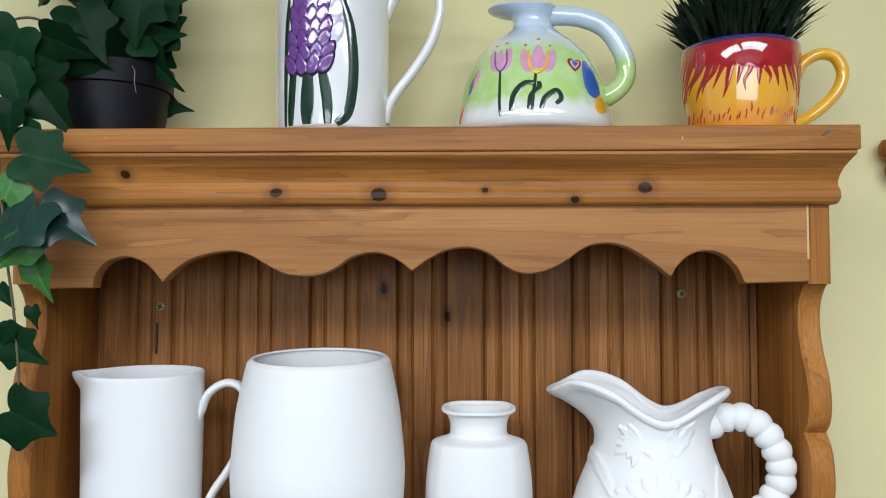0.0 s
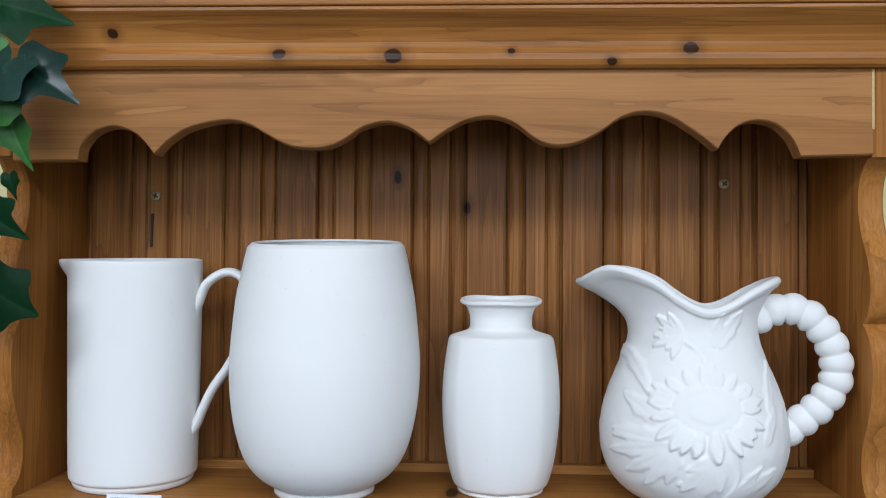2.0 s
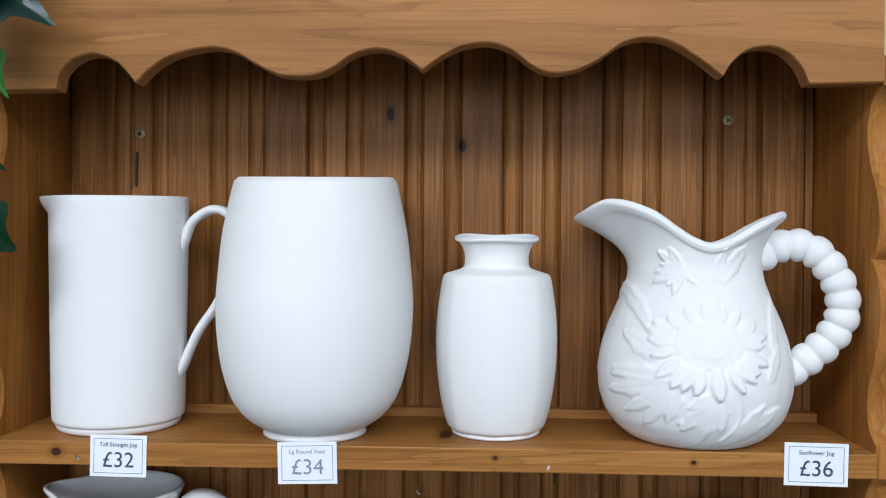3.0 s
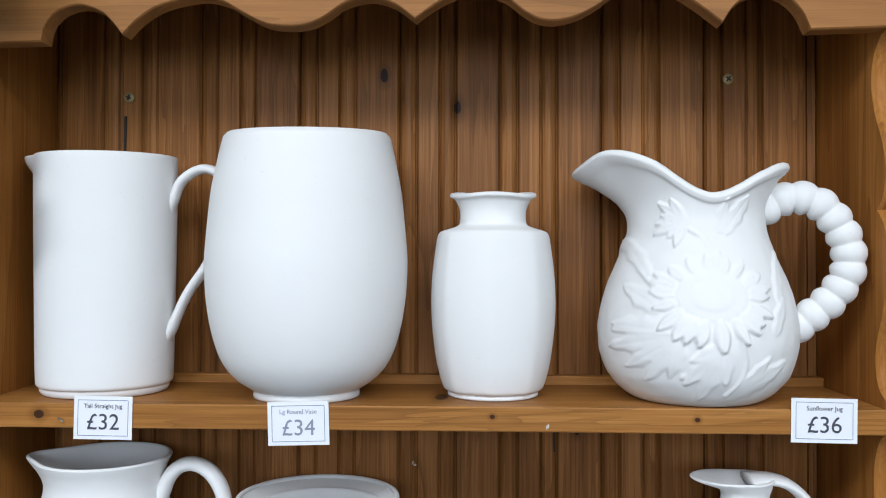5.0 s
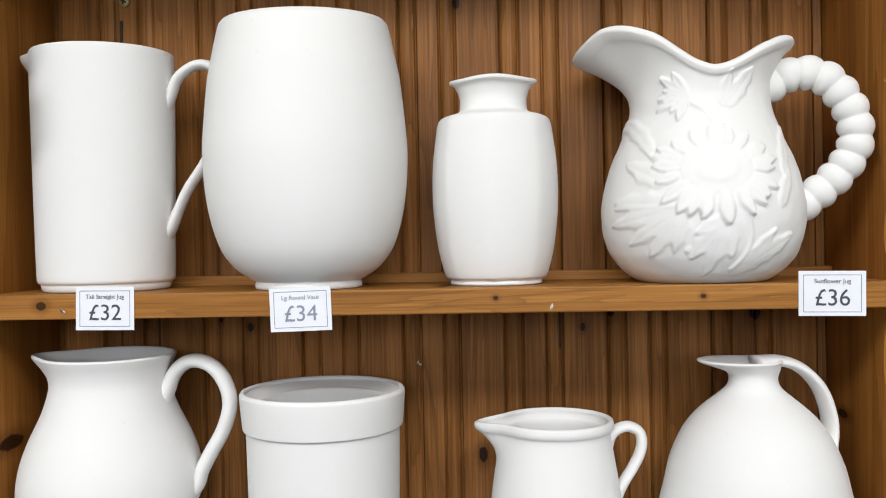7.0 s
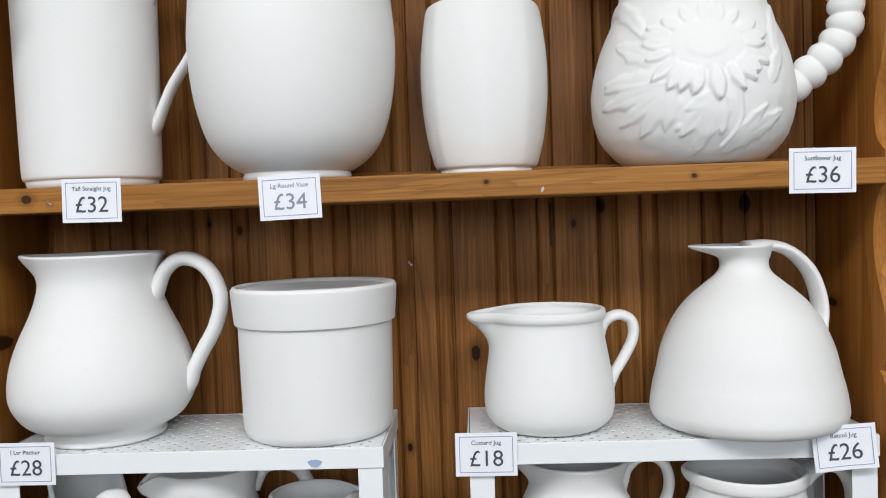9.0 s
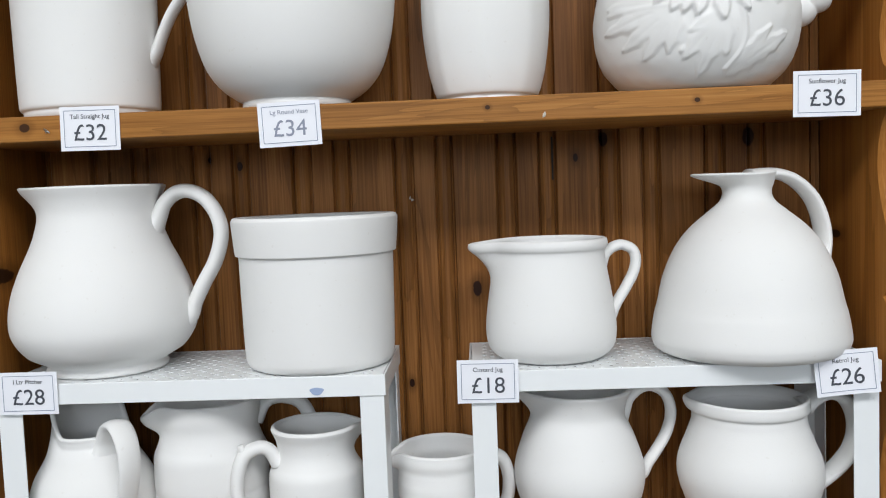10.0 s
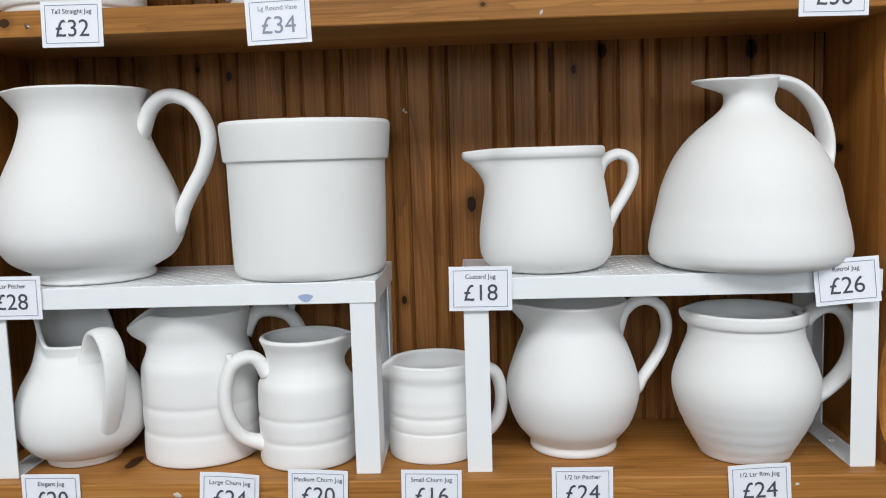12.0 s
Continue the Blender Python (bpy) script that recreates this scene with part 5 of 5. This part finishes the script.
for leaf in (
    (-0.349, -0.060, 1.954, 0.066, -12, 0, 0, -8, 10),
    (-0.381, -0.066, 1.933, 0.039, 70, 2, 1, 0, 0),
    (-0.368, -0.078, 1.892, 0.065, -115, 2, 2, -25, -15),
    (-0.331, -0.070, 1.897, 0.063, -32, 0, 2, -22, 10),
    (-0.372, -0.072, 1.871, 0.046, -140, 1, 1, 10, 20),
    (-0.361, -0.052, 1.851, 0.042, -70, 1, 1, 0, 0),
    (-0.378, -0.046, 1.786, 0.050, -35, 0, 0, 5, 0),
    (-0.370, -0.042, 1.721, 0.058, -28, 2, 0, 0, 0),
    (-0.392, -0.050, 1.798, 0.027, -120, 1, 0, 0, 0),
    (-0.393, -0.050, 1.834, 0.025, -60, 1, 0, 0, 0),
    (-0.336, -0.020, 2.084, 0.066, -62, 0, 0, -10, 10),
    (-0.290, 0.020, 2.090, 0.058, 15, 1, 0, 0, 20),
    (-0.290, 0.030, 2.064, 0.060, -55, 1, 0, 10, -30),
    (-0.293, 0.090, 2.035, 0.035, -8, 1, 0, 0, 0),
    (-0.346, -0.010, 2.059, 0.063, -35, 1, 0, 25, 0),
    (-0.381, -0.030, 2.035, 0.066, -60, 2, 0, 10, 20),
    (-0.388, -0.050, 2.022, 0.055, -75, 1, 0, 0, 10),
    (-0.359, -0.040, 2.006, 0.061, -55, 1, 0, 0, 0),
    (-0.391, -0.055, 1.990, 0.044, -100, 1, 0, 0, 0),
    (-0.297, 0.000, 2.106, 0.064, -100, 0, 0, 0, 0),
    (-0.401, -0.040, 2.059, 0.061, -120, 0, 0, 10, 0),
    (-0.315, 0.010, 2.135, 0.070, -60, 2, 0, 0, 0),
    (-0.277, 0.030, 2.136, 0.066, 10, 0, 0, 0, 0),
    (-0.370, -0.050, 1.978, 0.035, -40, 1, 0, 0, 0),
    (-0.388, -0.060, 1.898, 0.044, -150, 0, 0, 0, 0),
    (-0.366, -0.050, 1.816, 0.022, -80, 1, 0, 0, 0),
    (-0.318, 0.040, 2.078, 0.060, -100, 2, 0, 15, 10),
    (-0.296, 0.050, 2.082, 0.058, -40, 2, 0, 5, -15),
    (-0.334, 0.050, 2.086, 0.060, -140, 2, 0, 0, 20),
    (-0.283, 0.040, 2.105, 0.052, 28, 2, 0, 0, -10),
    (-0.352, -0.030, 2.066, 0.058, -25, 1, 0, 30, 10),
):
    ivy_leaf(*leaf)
rng = random.Random(12)
for i in range(64):
    a, h = rng.uniform(0, 2 * PI), rng.random()
    r = 0.025 + 0.048 * rng.random()
    x, y, z = -0.362 + r * math.cos(a) * 1.15, 0.045 + 0.055 * math.sin(a), 2.112 + 0.085 * h
    if x < -0.372 and z < 2.150:
        continue
    ivy_leaf(x, min(y, 0.12), z, rng.uniform(0.036, 0.060), rng.uniform(-130, 20), rng.randrange(3), 0 if rng.random() < 0.85 else 2, rng.uniform(-30, 35), rng.uniform(-45, 45))


def vine(pts, r=0.0013):
    return part("stem", sweep([(x + 0.3465, y - 0.060, z - TOP_Z) for x, y, z in pts], r, r, 8, 8), M_STEM, ivy, "thin brown-green vine")


vine([(-0.35, 0.05, 2.07), (-0.385, 0.0, 2.09), (-0.41, -0.045, 2.03), (-0.395, -0.060, 1.95), (-0.388, -0.060, 1.88), (-0.384, -0.050, 1.82), (-0.382, -0.042, 1.76), (-0.384, -0.036, 1.72)])
vine([(-0.36, 0.04, 2.08), (-0.40, -0.01, 2.10), (-0.43, -0.05, 2.05), (-0.424, -0.055, 1.95), (-0.414, -0.055, 1.85), (-0.402, -0.05, 1.80), (-0.404, -0.045, 1.72), (-0.414, -0.04, 1.64)])
vine([(-0.345, 0.06, 2.07), (-0.37, 0.02, 2.125), (-0.40, -0.02, 2.12), (-0.43, -0.05, 2.10)], 0.002)
vine([(-0.34, 0.06, 2.07), (-0.33, 0.03, 2.12), (-0.35, 0.0, 2.13), (-0.39, -0.03, 2.115)], 0.0018)
